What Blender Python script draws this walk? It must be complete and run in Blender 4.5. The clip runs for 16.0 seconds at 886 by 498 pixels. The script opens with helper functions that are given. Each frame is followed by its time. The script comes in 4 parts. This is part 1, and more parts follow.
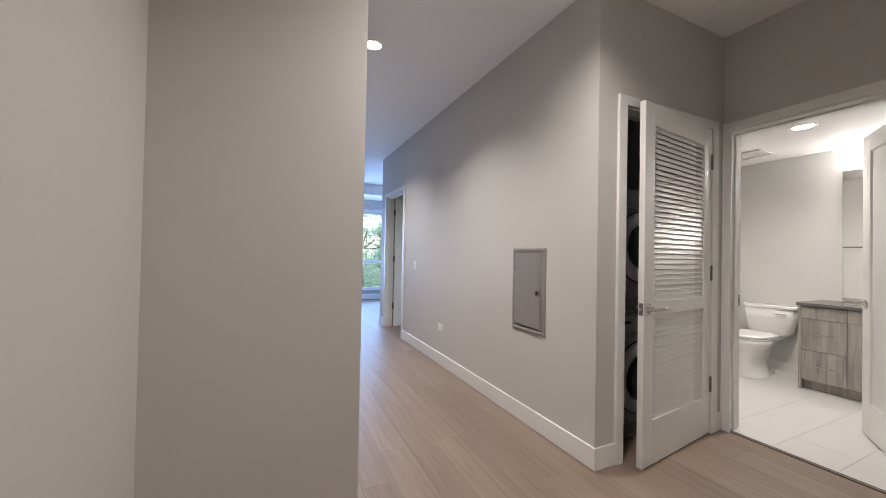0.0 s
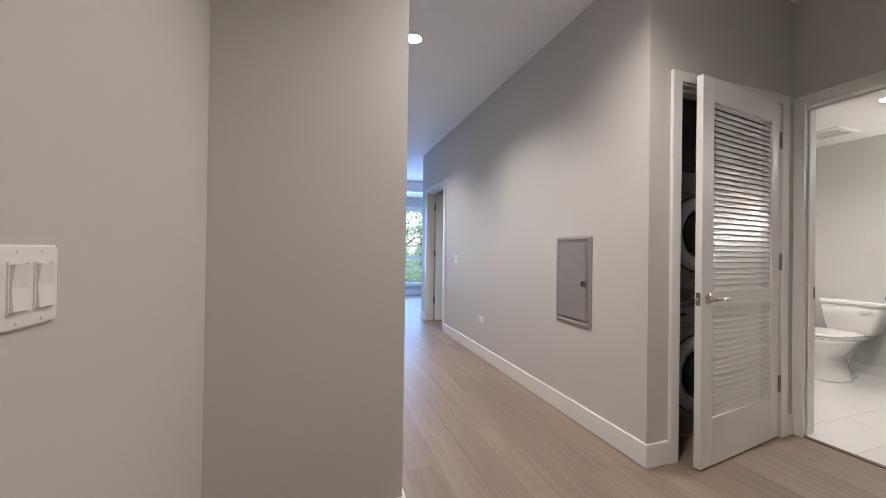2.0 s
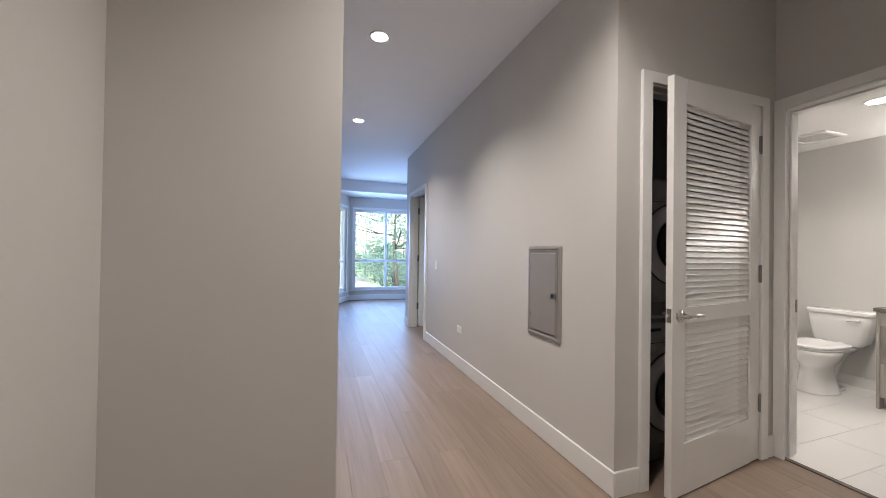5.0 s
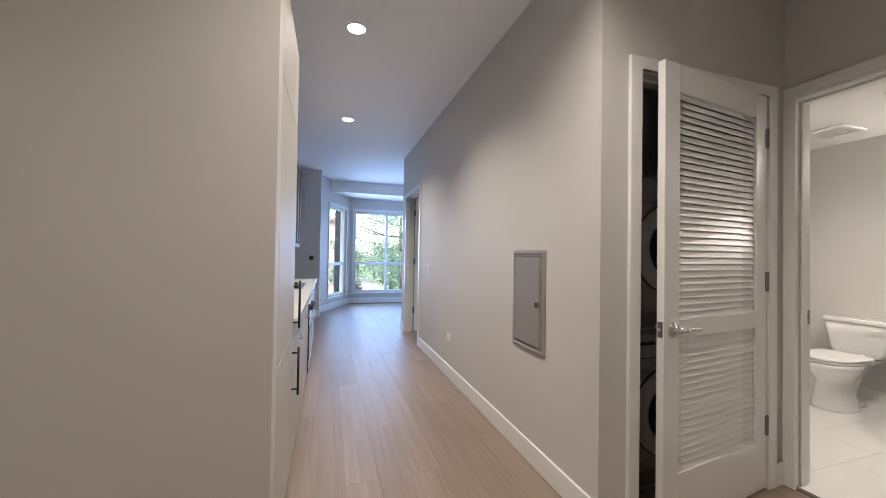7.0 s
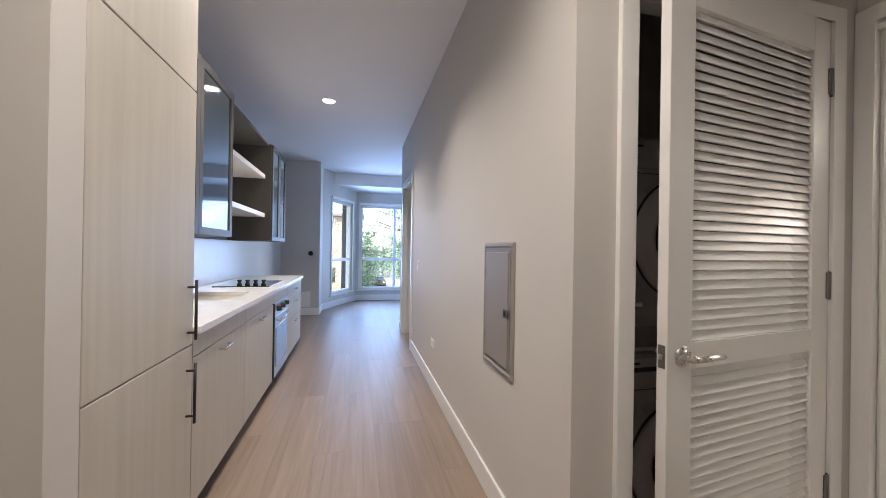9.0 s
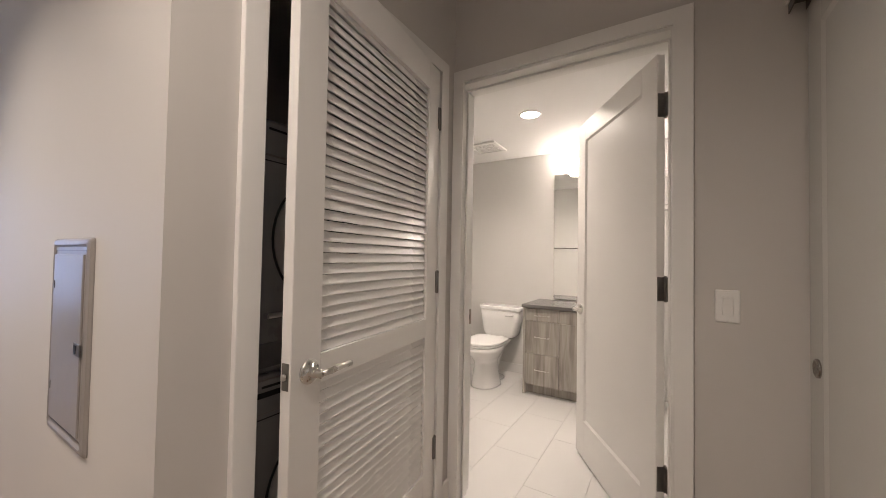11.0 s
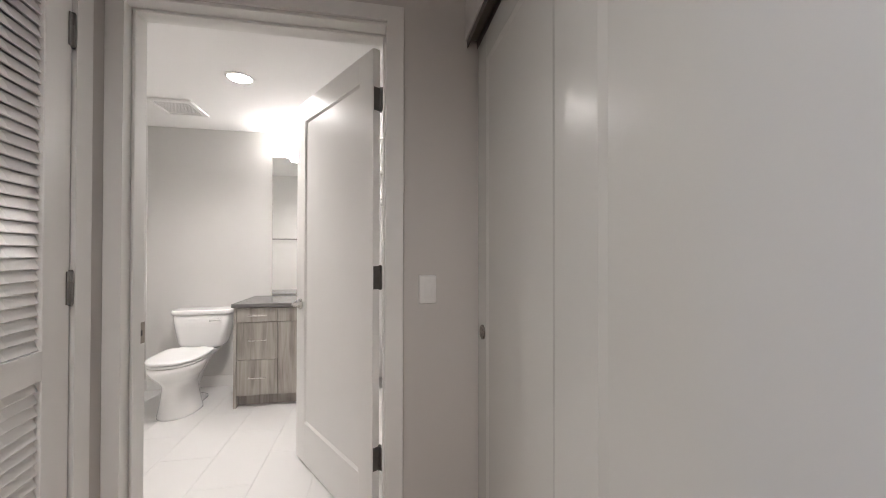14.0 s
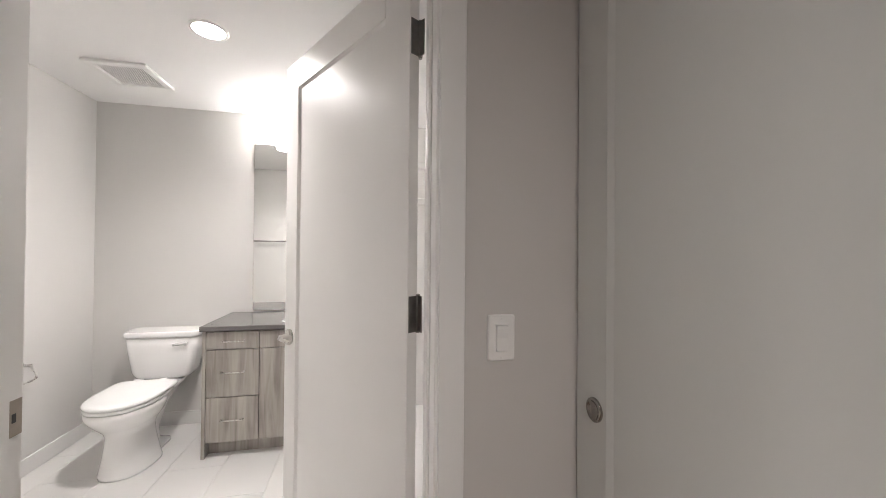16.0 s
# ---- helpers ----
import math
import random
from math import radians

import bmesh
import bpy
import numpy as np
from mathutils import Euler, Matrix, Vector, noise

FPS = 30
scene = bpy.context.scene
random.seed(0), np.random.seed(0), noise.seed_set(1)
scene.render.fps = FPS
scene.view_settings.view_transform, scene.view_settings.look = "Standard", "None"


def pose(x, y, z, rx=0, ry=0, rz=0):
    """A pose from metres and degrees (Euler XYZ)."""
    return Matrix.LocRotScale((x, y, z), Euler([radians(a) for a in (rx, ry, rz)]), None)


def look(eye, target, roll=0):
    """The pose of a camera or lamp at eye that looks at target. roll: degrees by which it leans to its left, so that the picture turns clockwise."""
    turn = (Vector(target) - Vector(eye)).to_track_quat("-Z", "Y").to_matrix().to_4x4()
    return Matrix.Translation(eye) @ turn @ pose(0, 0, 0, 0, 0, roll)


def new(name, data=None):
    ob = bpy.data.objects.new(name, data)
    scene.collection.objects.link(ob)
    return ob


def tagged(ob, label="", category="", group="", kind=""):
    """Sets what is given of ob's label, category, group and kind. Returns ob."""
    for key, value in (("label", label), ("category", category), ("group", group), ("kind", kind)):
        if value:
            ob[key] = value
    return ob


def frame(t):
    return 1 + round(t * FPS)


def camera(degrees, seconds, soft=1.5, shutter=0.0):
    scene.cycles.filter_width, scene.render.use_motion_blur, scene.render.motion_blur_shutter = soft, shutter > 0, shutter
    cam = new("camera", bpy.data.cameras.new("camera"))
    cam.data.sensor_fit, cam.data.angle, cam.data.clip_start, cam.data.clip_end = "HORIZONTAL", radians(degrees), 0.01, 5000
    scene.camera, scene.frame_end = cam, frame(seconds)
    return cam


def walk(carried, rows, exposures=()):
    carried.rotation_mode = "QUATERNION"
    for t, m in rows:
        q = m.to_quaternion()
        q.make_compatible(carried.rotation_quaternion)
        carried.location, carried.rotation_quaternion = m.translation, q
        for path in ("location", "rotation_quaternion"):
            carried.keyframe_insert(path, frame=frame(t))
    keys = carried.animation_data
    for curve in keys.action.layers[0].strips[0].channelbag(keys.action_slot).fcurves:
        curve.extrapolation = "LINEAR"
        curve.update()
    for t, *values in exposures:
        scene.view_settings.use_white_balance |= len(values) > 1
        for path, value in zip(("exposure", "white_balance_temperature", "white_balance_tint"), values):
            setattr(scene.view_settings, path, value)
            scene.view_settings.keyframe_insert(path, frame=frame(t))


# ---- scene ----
cam = camera(101.8, 16.0, 0.7)
PATH = [
    (0, (0.772, 0.846, 1.218), (1.622, 2.656, 1.245), 1.1),
    (0.5, (0.764, 0.847, 1.213), (1.535, 2.692, 1.23), 1.0),
    (1, (0.762, 0.847, 1.171), (1.462, 2.72, 1.183), 0.9),
    (1.5, (0.76, 0.847, 1.137), (1.427, 2.733, 1.148), 0.9),
    (2, (0.764, 0.848, 1.158), (1.409, 2.741, 1.171), 0.8),
    (2.5, (0.788, 0.842, 1.179), (1.425, 2.738, 1.195), 0.9),
    (3, (0.834, 0.845, 1.207), (1.473, 2.74, 1.223), 0.8),
    (3.5, (0.886, 0.845, 1.205), (1.528, 2.739, 1.217), 0.6),
    (4, (0.934, 0.834, 1.209), (1.579, 2.727, 1.223), 0.7),
    (6.5, (1.208, 1.037, 1.237), (1.872, 2.923, 1.265), 0.8),
    (7, (1.278, 1.0, 1.241), (1.883, 2.906, 1.27), 0.9),
    (7.5, (1.322, 1.022, 1.228), (1.806, 2.963, 1.251), 1.0),
    (8, (1.43, 1.131, 1.228), (1.858, 3.085, 1.241), 0.8),
    (8.2, (1.481, 1.187, 1.236), (1.904, 3.141, 1.244), 0.8),
    (10.3, (2.167, 1.417, 1.226), (3.275, 3.082, 1.254), 1.6),
    (10.5, (2.118, 1.425, 1.24), (3.427, 2.938, 1.281), 1.1),
    (11, (2.109, 1.408, 1.234), (3.809, 2.461, 1.283), 1.0),
    (11.5, (2.13, 1.397, 1.242), (4.067, 1.892, 1.291), 0.6),
    (12, (2.168, 1.367, 1.243), (4.166, 1.447, 1.283), 0.2),
    (12.5, (2.194, 1.348, 1.236), (4.185, 1.155, 1.271), 0.1),
    (13, (2.203, 1.369, 1.245), (4.18, 1.066, 1.268), -0.1),
    (13.5, (2.215, 1.407, 1.238), (4.185, 1.068, 1.261), -0.0),
    (14, (2.283, 1.42, 1.23), (4.251, 1.064, 1.247), 0.1),
    (14.5, (2.487, 1.412, 1.233), (4.448, 1.019, 1.244), 0.2),
    (15, (2.633, 1.411, 1.244), (4.588, 0.989, 1.259), 0.2),
    (15.5, (2.769, 1.443, 1.23), (4.721, 1.011, 1.244), 0.3),
    (16, (2.865, 1.557, 1.292), (4.82, 1.132, 1.31), 0.5),
]
EXPOSURES = [
    (0, 3.12, 6500, 9), (4, 3.12, 6520, 9), (6.5, 3.06, 6800, 9), (8.2, 3.04, 6950, 10), (10.3, 3.14, 6900, 12), (10.8, 3.10, 7300, 14),
    (11.2, 3.12, 7300, 13), (11.7, 3.32, 6750, 11), (12.2, 3.31, 6450, 10), (13, 3.30, 6350, 10), (16, 3.35, 6300, 10),
]
walk(cam, [(t, look(eye, target, roll)) for t, eye, target, roll in PATH], EXPOSURES)

# ---- light ----
LAMP_COLOUR = (1.0, 0.93, 0.885)
HALL_WATTS, HALL_END_WATTS, ENTRY_WATTS, BATH_WATTS = 14, 11.8, 4.4, 8.8
world = bpy.data.worlds.new("sky")
scene.world = world
world.use_nodes = True
nt = world.node_tree
sky = nt.nodes.new("ShaderNodeTexSky")
sky.sky_type = "NISHITA"
sky.sun_disc = False
sky.sun_elevation, sky.sun_rotation = radians(50), radians(200)
bg = nt.nodes["Background"]
bg.inputs["Strength"].default_value = 0.15
nt.links.new(sky.outputs["Color"], bg.inputs["Color"])
sun = bpy.data.lights.new("sun", "SUN")
sun.energy, sun.angle, sun.color = 4.2, radians(0.5), (1.0, 0.95, 0.88)
so = new("sun", sun)
so.matrix_basis = look((-6, -16, 22), (0, 0, 0))
for m_name, eye, to, wx, wz, watts in (("sky_window", (2.70, 10.11, 1.30), (2.70, 7.0, 1.30), 1.6, 1.85, 5.6), ("sky_window_side", (1.525, 9.56, 1.30), (4.20, 8.25, 1.30), 0.85, 1.85, 5.6)):
    la = bpy.data.lights.new(m_name, "AREA")
    la.shape, la.size, la.size_y, la.energy, la.color = "RECTANGLE", wx, wz, watts, (0.27, 0.47, 1.0)
    la.spread = radians(150)
    o = new(m_name, la)
    o.matrix_basis = look(eye, to)

# ---- plan, in metres: y runs down the corridor to the bay window ----
CEIL = 2.83          # hall and kitchen ceiling
BATH_CEIL = 2.35
BAY_CEIL = 2.58
X_LEFT = 0.378       # entry wall with the light switches
X_KITCHEN = 0.45     # wall behind the kitchen run
X_LONG = 2.455       # long corridor wall
X_BATH = 3.71        # wall with the bathroom door
X_FAR = 5.90         # bathroom wall behind toilet and vanity
Y_STUB = 2.335       # stub wall beside the kitchen
Y_LAUNDRY = 2.343    # laundry wall
Y_SLIDE = 1.07       # header over the sliding doors
Y_BATH_N = 3.44
Y_BATH_S = 0.75
Y_CHASE = 8.34
Y_SOFFIT = 9.25
Y_LIVING = 6.95
Y_BAY = 10.15
DOOR_H = 2.135


# ---- helpers for meshes ----
def bx(bm, x0, x1, y0, y1, z0, z1, bevel=0.0, seg=1):
    vs = [bm.verts.new((x, y, z)) for z in (z0, z1) for x, y in ((x0, y0), (x1, y0), (x1, y1), (x0, y1))]
    fs = [bm.faces.new([vs[i] for i in f]) for f in ((3, 2, 1, 0), (4, 5, 6, 7), (0, 1, 5, 4), (1, 2, 6, 5), (2, 3, 7, 6), (3, 0, 4, 7))]
    if bevel:
        es = list({e for f in fs for e in f.edges})
        bmesh.ops.bevel(bm, geom=es, offset=bevel, segments=seg, profile=0.5, affect="EDGES")
    return bm


def box(x0, x1, y0, y1, z0, z1, bevel=0.0, seg=1):
    return bx(bmesh.new(), x0, x1, y0, y1, z0, z1, bevel, seg)


def cyl(bm, a, b, r0, r1=None, n=20, caps=True):
    a, b = Vector(a), Vector(b)
    r1 = r0 if r1 is None else r1
    q = (b - a).to_track_quat("Z", "Y")
    rings = []
    for c, r in ((a, r0), (b, r1)):
        rings.append([bm.verts.new(c + q @ Vector((r * math.cos(2 * math.pi * i / n), r * math.sin(2 * math.pi * i / n), 0))) for i in range(n)])
    for i in range(n):
        f = bm.faces.new((rings[0][i], rings[0][(i + 1) % n], rings[1][(i + 1) % n], rings[1][i]))
        f.smooth = True
    if caps:
        bm.faces.new(rings[0][::-1])
        bm.faces.new(rings[1])
    return bm


def loft(bm, rings, close_start=True, close_end=True, smooth=True):
    rows = [[bm.verts.new(p) for p in ring] for ring in rings]
    n = len(rows[0])
    for a, b in zip(rows, rows[1:]):
        for i in range(n):
            f = bm.faces.new((a[i], a[(i + 1) % n], b[(i + 1) % n], b[i]))
            f.smooth = smooth
    if close_start:
        bm.faces.new(rows[0][::-1])
    if close_end:
        bm.faces.new(rows[-1])
    return bm


def lathe(bm, centre, axis, profile, n=32):
    """profile: (radius, distance along the axis)."""
    q = Vector(axis).to_track_quat("Z", "Y")
    c = Vector(centre)
    rings = [[c + q @ Vector((r * math.cos(2 * math.pi * i / n), r * math.sin(2 * math.pi * i / n), d)) for i in range(n)] for r, d in profile]
    return loft(bm, rings, profile[0][0] > 0, profile[-1][0] > 0)


def tube(bm, points, r, n=10):
    pts = [Vector(p) for p in points]
    rings = []
    for i, p in enumerate(pts):
        d = (pts[min(i + 1, len(pts) - 1)] - pts[max(i - 1, 0)]).normalized()
        q = d.to_track_quat("Z", "Y")
        rings.append([p + q @ Vector((r * math.cos(2 * math.pi * k / n), r * math.sin(2 * math.pi * k / n), 0)) for k in range(n)])
    return loft(bm, rings)


def rounded(w, d, r, n=6):
    """A rounded rectangle round the origin, as x, y pairs."""
    out = []
    for cx, cy, a0 in ((w / 2 - r, d / 2 - r, 0), (-w / 2 + r, d / 2 - r, 90), (-w / 2 + r, -d / 2 + r, 180), (w / 2 - r, -d / 2 + r, 270)):
        for i in range(n + 1):
            a = radians(a0 + 90 * i / n)
            out.append((cx + r * math.cos(a), cy + r * math.sin(a)))
    return out


def mesh_object(name, bm, material, parent=None):
    me = bpy.data.meshes.new(name)
    bmesh.ops.recalc_face_normals(bm, faces=bm.faces)
    bm.to_mesh(me)
    bm.free()
    me.materials.append(material)
    ob = new(name, me)
    if parent:
        ob.parent = parent
    return ob


def part(name, bm, material, parent, label=""):
    ob = mesh_object(name, bm, material, parent)
    return tagged(ob, label) if label else ob


def structure(name, bm, material, label):
    return tagged(mesh_object(name, bm, material), label, "", "", "structure")


def thing(name, m, label, category, group="", kind=""):
    ob = new(name)
    ob.empty_display_size = 0.1
    ob.matrix_basis = m
    return tagged(ob, label, category, group, kind)


# ---- materials ----
def material(name, colour, rough=0.5, metal=0.0, noise_scale=0.0, vary=0.0, bump=0.0, bump_scale=200.0, stretch=(1, 1, 1), spec=0.5, coat=0.0, rand=0.0):
    m = bpy.data.materials.new(name)
    m.use_nodes = True
    nt = m.node_tree
    b = nt.nodes["Principled BSDF"]
    b.inputs["Base Color"].default_value = (*colour, 1)
    b.inputs["Roughness"].default_value = rough
    b.inputs["Metallic"].default_value = metal
    b.inputs["Specular IOR Level"].default_value = spec
    b.inputs["Coat Weight"].default_value = coat
    co = nt.nodes.new("ShaderNodeTexCoord")
    mp = nt.nodes.new("ShaderNodeMapping")
    mp.inputs["Scale"].default_value = stretch
    nt.links.new(co.outputs["Object"], mp.inputs["Vector"])
    if vary or rand:
        no = nt.nodes.new("ShaderNodeTexNoise")
        no.inputs["Scale"].default_value = noise_scale
        no.inputs["Detail"].default_value = 6
        nt.links.new(mp.outputs["Vector"], no.inputs["Vector"])
        mr = nt.nodes.new("ShaderNodeMapRange")
        mr.inputs["From Min"].default_value, mr.inputs["From Max"].default_value = 0.25, 0.75
        mr.inputs["To Min"].default_value, mr.inputs["To Max"].default_value = 1 - vary, 1 + vary
        nt.links.new(no.outputs["Fac"], mr.inputs["Value"])
        hs = nt.nodes.new("ShaderNodeHueSaturation")
        hs.inputs["Color"].default_value = (*colour, 1)
        last = mr.outputs["Result"]
        if rand:
            oi = nt.nodes.new("ShaderNodeObjectInfo")
            r2 = nt.nodes.new("ShaderNodeMapRange")
            r2.inputs["To Min"].default_value, r2.inputs["To Max"].default_value = 1 - rand, 1 + rand
            nt.links.new(oi.outputs["Random"], r2.inputs["Value"])
            mu = nt.nodes.new("ShaderNodeMath")
            mu.operation = "MULTIPLY"
            nt.links.new(last, mu.inputs[0])
            nt.links.new(r2.outputs["Result"], mu.inputs[1])
            last = mu.outputs[0]
        nt.links.new(last, hs.inputs["Value"])
        nt.links.new(hs.outputs["Color"], b.inputs["Base Color"])
        m2 = nt.nodes.new("ShaderNodeMapRange")
        m2.inputs["To Min"].default_value, m2.inputs["To Max"].default_value = max(rough - 0.06, 0.02), min(rough + 0.06, 1)
        nt.links.new(no.outputs["Fac"], m2.inputs["Value"])
        nt.links.new(m2.outputs["Result"], b.inputs["Roughness"])
    if bump:
        n2 = nt.nodes.new("ShaderNodeTexNoise")
        n2.inputs["Scale"].default_value = bump_scale
        n2.inputs["Detail"].default_value = 3
        nt.links.new(mp.outputs["Vector"], n2.inputs["Vector"])
        bu = nt.nodes.new("ShaderNodeBump")
        bu.inputs["Strength"].default_value = bump
        bu.inputs["Distance"].default_value = 0.002
        nt.links.new(n2.outputs["Fac"], bu.inputs["Height"])
        nt.links.new(bu.outputs["Normal"], b.inputs["Normal"])
    return m


def ramp_wood(name, dark, mid, light, grain=(30, 1.6, 30), rough=0.45, rand=0.12, broad=(2.2, 2.2, 2.2), stops=(0.3, 0.5, 0.72), axis_bump=0.15):
    """Wood with long grain; each board is moved along the noise by its own chance."""
    m = bpy.data.materials.new(name)
    m.use_nodes = True
    nt = m.node_tree
    b = nt.nodes["Principled BSDF"]
    geo = nt.nodes.new("ShaderNodeNewGeometry")
    oi = nt.nodes.new("ShaderNodeObjectInfo")
    sc = nt.nodes.new("ShaderNodeVectorMath")
    sc.operation = "SCALE"
    sc.inputs[0].default_value = (13.7, 9.1, 5.3)
    nt.links.new(oi.outputs["Random"], sc.inputs["Scale"])
    ad = nt.nodes.new("ShaderNodeVectorMath")
    ad.operation = "ADD"
    nt.links.new(geo.outputs["Position"], ad.inputs[0])
    nt.links.new(sc.outputs["Vector"], ad.inputs[1])
    mp = nt.nodes.new("ShaderNodeMapping")
    mp.inputs["Scale"].default_value = grain
    nt.links.new(ad.outputs["Vector"], mp.inputs["Vector"])
    n1 = nt.nodes.new("ShaderNodeTexNoise")
    n1.inputs["Scale"].default_value, n1.inputs["Detail"].default_value, n1.inputs["Distortion"].default_value = 1.0, 8, 0.8
    nt.links.new(mp.outputs["Vector"], n1.inputs["Vector"])
    n2 = nt.nodes.new("ShaderNodeTexNoise")
    n2.inputs["Scale"].default_value, n2.inputs["Detail"].default_value = 1.0, 4
    mb = nt.nodes.new("ShaderNodeMapping")
    mb.inputs["Scale"].default_value = broad
    nt.links.new(ad.outputs["Vector"], mb.inputs["Vector"])
    nt.links.new(mb.outputs["Vector"], n2.inputs["Vector"])
    mx = nt.nodes.new("ShaderNodeMath")
    mx.operation = "MULTIPLY_ADD"
    mx.inputs[1].default_value = 0.35
    nt.links.new(n2.outputs["Fac"], mx.inputs[0])
    sub = nt.nodes.new("ShaderNodeMath")
    sub.operation = "MULTIPLY"
    sub.inputs[1].default_value = 0.68
    nt.links.new(n1.outputs["Fac"], sub.inputs[0])
    nt.links.new(sub.outputs[0], mx.inputs[2])
    cr = nt.nodes.new("ShaderNodeValToRGB")
    cr.color_ramp.elements[0].position, cr.color_ramp.elements[1].position = stops[0], stops[2]
    cr.color_ramp.elements[0].color, cr.color_ramp.elements[1].color = (*dark, 1), (*light, 1)
    cr.color_ramp.elements.new(stops[1]).color = (*mid, 1)
    nt.links.new(mx.outputs[0], cr.inputs["Fac"])
    r2 = nt.nodes.new("ShaderNodeMapRange")
    r2.inputs["To Min"].default_value, r2.inputs["To Max"].default_value = 1 - rand, 1 + rand
    nt.links.new(oi.outputs["Random"], r2.inputs["Value"])
    hs = nt.nodes.new("ShaderNodeHueSaturation")
    nt.links.new(r2.outputs["Result"], hs.inputs["Value"])
    nt.links.new(cr.outputs["Color"], hs.inputs["Color"])
    nt.links.new(hs.outputs["Color"], b.inputs["Base Color"])
    m2 = nt.nodes.new("ShaderNodeMapRange")
    m2.inputs["To Min"].default_value, m2.inputs["To Max"].default_value = rough - 0.08, rough + 0.1
    nt.links.new(n1.outputs["Fac"], m2.inputs["Value"])
    nt.links.new(m2.outputs["Result"], b.inputs["Roughness"])
    bu = nt.nodes.new("ShaderNodeBump")
    bu.inputs["Strength"].default_value, bu.inputs["Distance"].default_value = axis_bump, 0.001
    nt.links.new(n1.outputs["Fac"], bu.inputs["Height"])
    nt.links.new(bu.outputs["Normal"], b.inputs["Normal"])
    return m


def glow(name, colour, strength):
    m = bpy.data.materials.new(name)
    m.use_nodes = True
    b = m.node_tree.nodes["Principled BSDF"]
    b.inputs["Base Color"].default_value = (0.8, 0.8, 0.8, 1)
    b.inputs["Emission Color"].default_value = (*colour, 1)
    b.inputs["Emission Strength"].default_value = strength
    return m


def clear_glass(name):
    m = bpy.data.materials.new(name)
    m.use_nodes = True
    b = m.node_tree.nodes["Principled BSDF"]
    b.inputs["Transmission Weight"].default_value = 1.0
    b.inputs["Roughness"].default_value = 0.0
    b.inputs["IOR"].default_value = 1.05
    return m


WALL = material("wall_paint", (0.60, 0.575, 0.55), 0.6, 0, 1.2, 0.02, 0.07, 260)
BATH_WALL = material("bath_wall_paint", (0.66, 0.645, 0.625), 0.55, 0, 1.2, 0.02, 0.1, 260)
CEILING = material("ceiling_paint", (0.86, 0.85, 0.84), 0.8, 0, 0.8, 0.015, 0.1, 220)
TRIM = material("trim_paint", (0.80, 0.79, 0.77), 0.32, 0, 3, 0.015, 0.04, 120)
DOOR = material("door_paint", (0.80, 0.785, 0.765), 0.35, 0, 3, 0.015, 0.05, 140)
LOUVRE = material("louvre_paint", (0.80, 0.785, 0.765), 0.28, 0, 3, 0.012)
STRIKE = material("strike_steel", (0.36, 0.32, 0.28), 0.45, 1.0, 40, 0.1)
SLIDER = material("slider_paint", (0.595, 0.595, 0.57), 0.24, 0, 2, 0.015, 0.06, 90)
OAK = ramp_wood("oak_plank", (0.217, 0.1565, 0.117), (0.262, 0.194, 0.148), (0.308, 0.234, 0.182), (34, 1.5, 34), 0.42, 0.10, (6.0, 0.8, 6.0), (0.34, 0.50, 0.68))
GREY_WOOD = ramp_wood("grey_wood_laminate", (0.18, 0.158, 0.138), (0.35, 0.322, 0.288), (0.455, 0.425, 0.39), (22, 22, 1.5), 0.5, 0.05, (7, 7, 2.8), (0.33, 0.50, 0.66))
PALE_WOOD = ramp_wood("pale_wood_laminate", (0.50, 0.465, 0.405), (0.545, 0.51, 0.45), (0.59, 0.555, 0.495), (26, 26, 1.0), 0.52, 0.03, axis_bump=0.05)
SLAB = material("joint_dark", (0.235, 0.172, 0.133), 0.8, 0, 8, 0.1)
TILE = material("porcelain_tile", (0.74, 0.728, 0.712), 0.3, 0, 1.4, 0.012, 0.02, 60, rand=0.012)
GROUT = material("grout", (0.80, 0.79, 0.775), 0.9, 0, 40, 0.06)
CERAMIC = material("vitreous_china", (0.86, 0.85, 0.84), 0.08, 0, 2, 0.005, coat=0.3)
SEAT = material("toilet_seat_plastic", (0.85, 0.85, 0.84), 0.2, 0, 2, 0.005)
PULL = material("dark_nickel", (0.34, 0.32, 0.30), 0.2, 1.0, 60, 0.08)
NICKEL = material("satin_nickel", (0.62, 0.60, 0.57), 0.28, 1.0, 60, 0.05)
HINGE = material("hinge_steel", (0.24, 0.23, 0.22), 0.42, 1.0, 40, 0.1)
CHROME = material("chrome", (0.82, 0.82, 0.82), 0.08, 1.0, 30, 0.02)
BLACK = material("black_metal", (0.015, 0.015, 0.016), 0.4, 0, 30, 0.15)
DARK_GREY = material("charcoal_laminate", (0.075, 0.072, 0.068), 0.45, 0, 12, 0.08)
DARK_GLASS = material("dark_glass", (0.02, 0.028, 0.026), 0.06, 0, 2, 0.02, coat=0.5)
PANEL_GREY = material("panel_enamel", (0.285, 0.262, 0.25), 0.36, 0, 25, 0.03, 0.06, 300)
STONE = material("vanity_stone", (0.135, 0.127, 0.122), 0.22, 0, 40, 0.07)
QUARTZ = material("white_quartz", (0.82, 0.81, 0.79), 0.2, 0, 9, 0.02)
PLASTIC = material("white_plastic", (0.83, 0.82, 0.80), 0.3, 0, 10, 0.008)
APPLIANCE = material("appliance_enamel", (0.33, 0.33, 0.34), 0.28, 0, 6, 0.015)
STEEL = material("brushed_steel", (0.55, 0.55, 0.55), 0.3, 1.0, 40, 0.06, 0.05, 80, (1, 30, 1))
MIRROR = material("mirror_silver", (0.93, 0.94, 0.93), 0.01, 1.0)
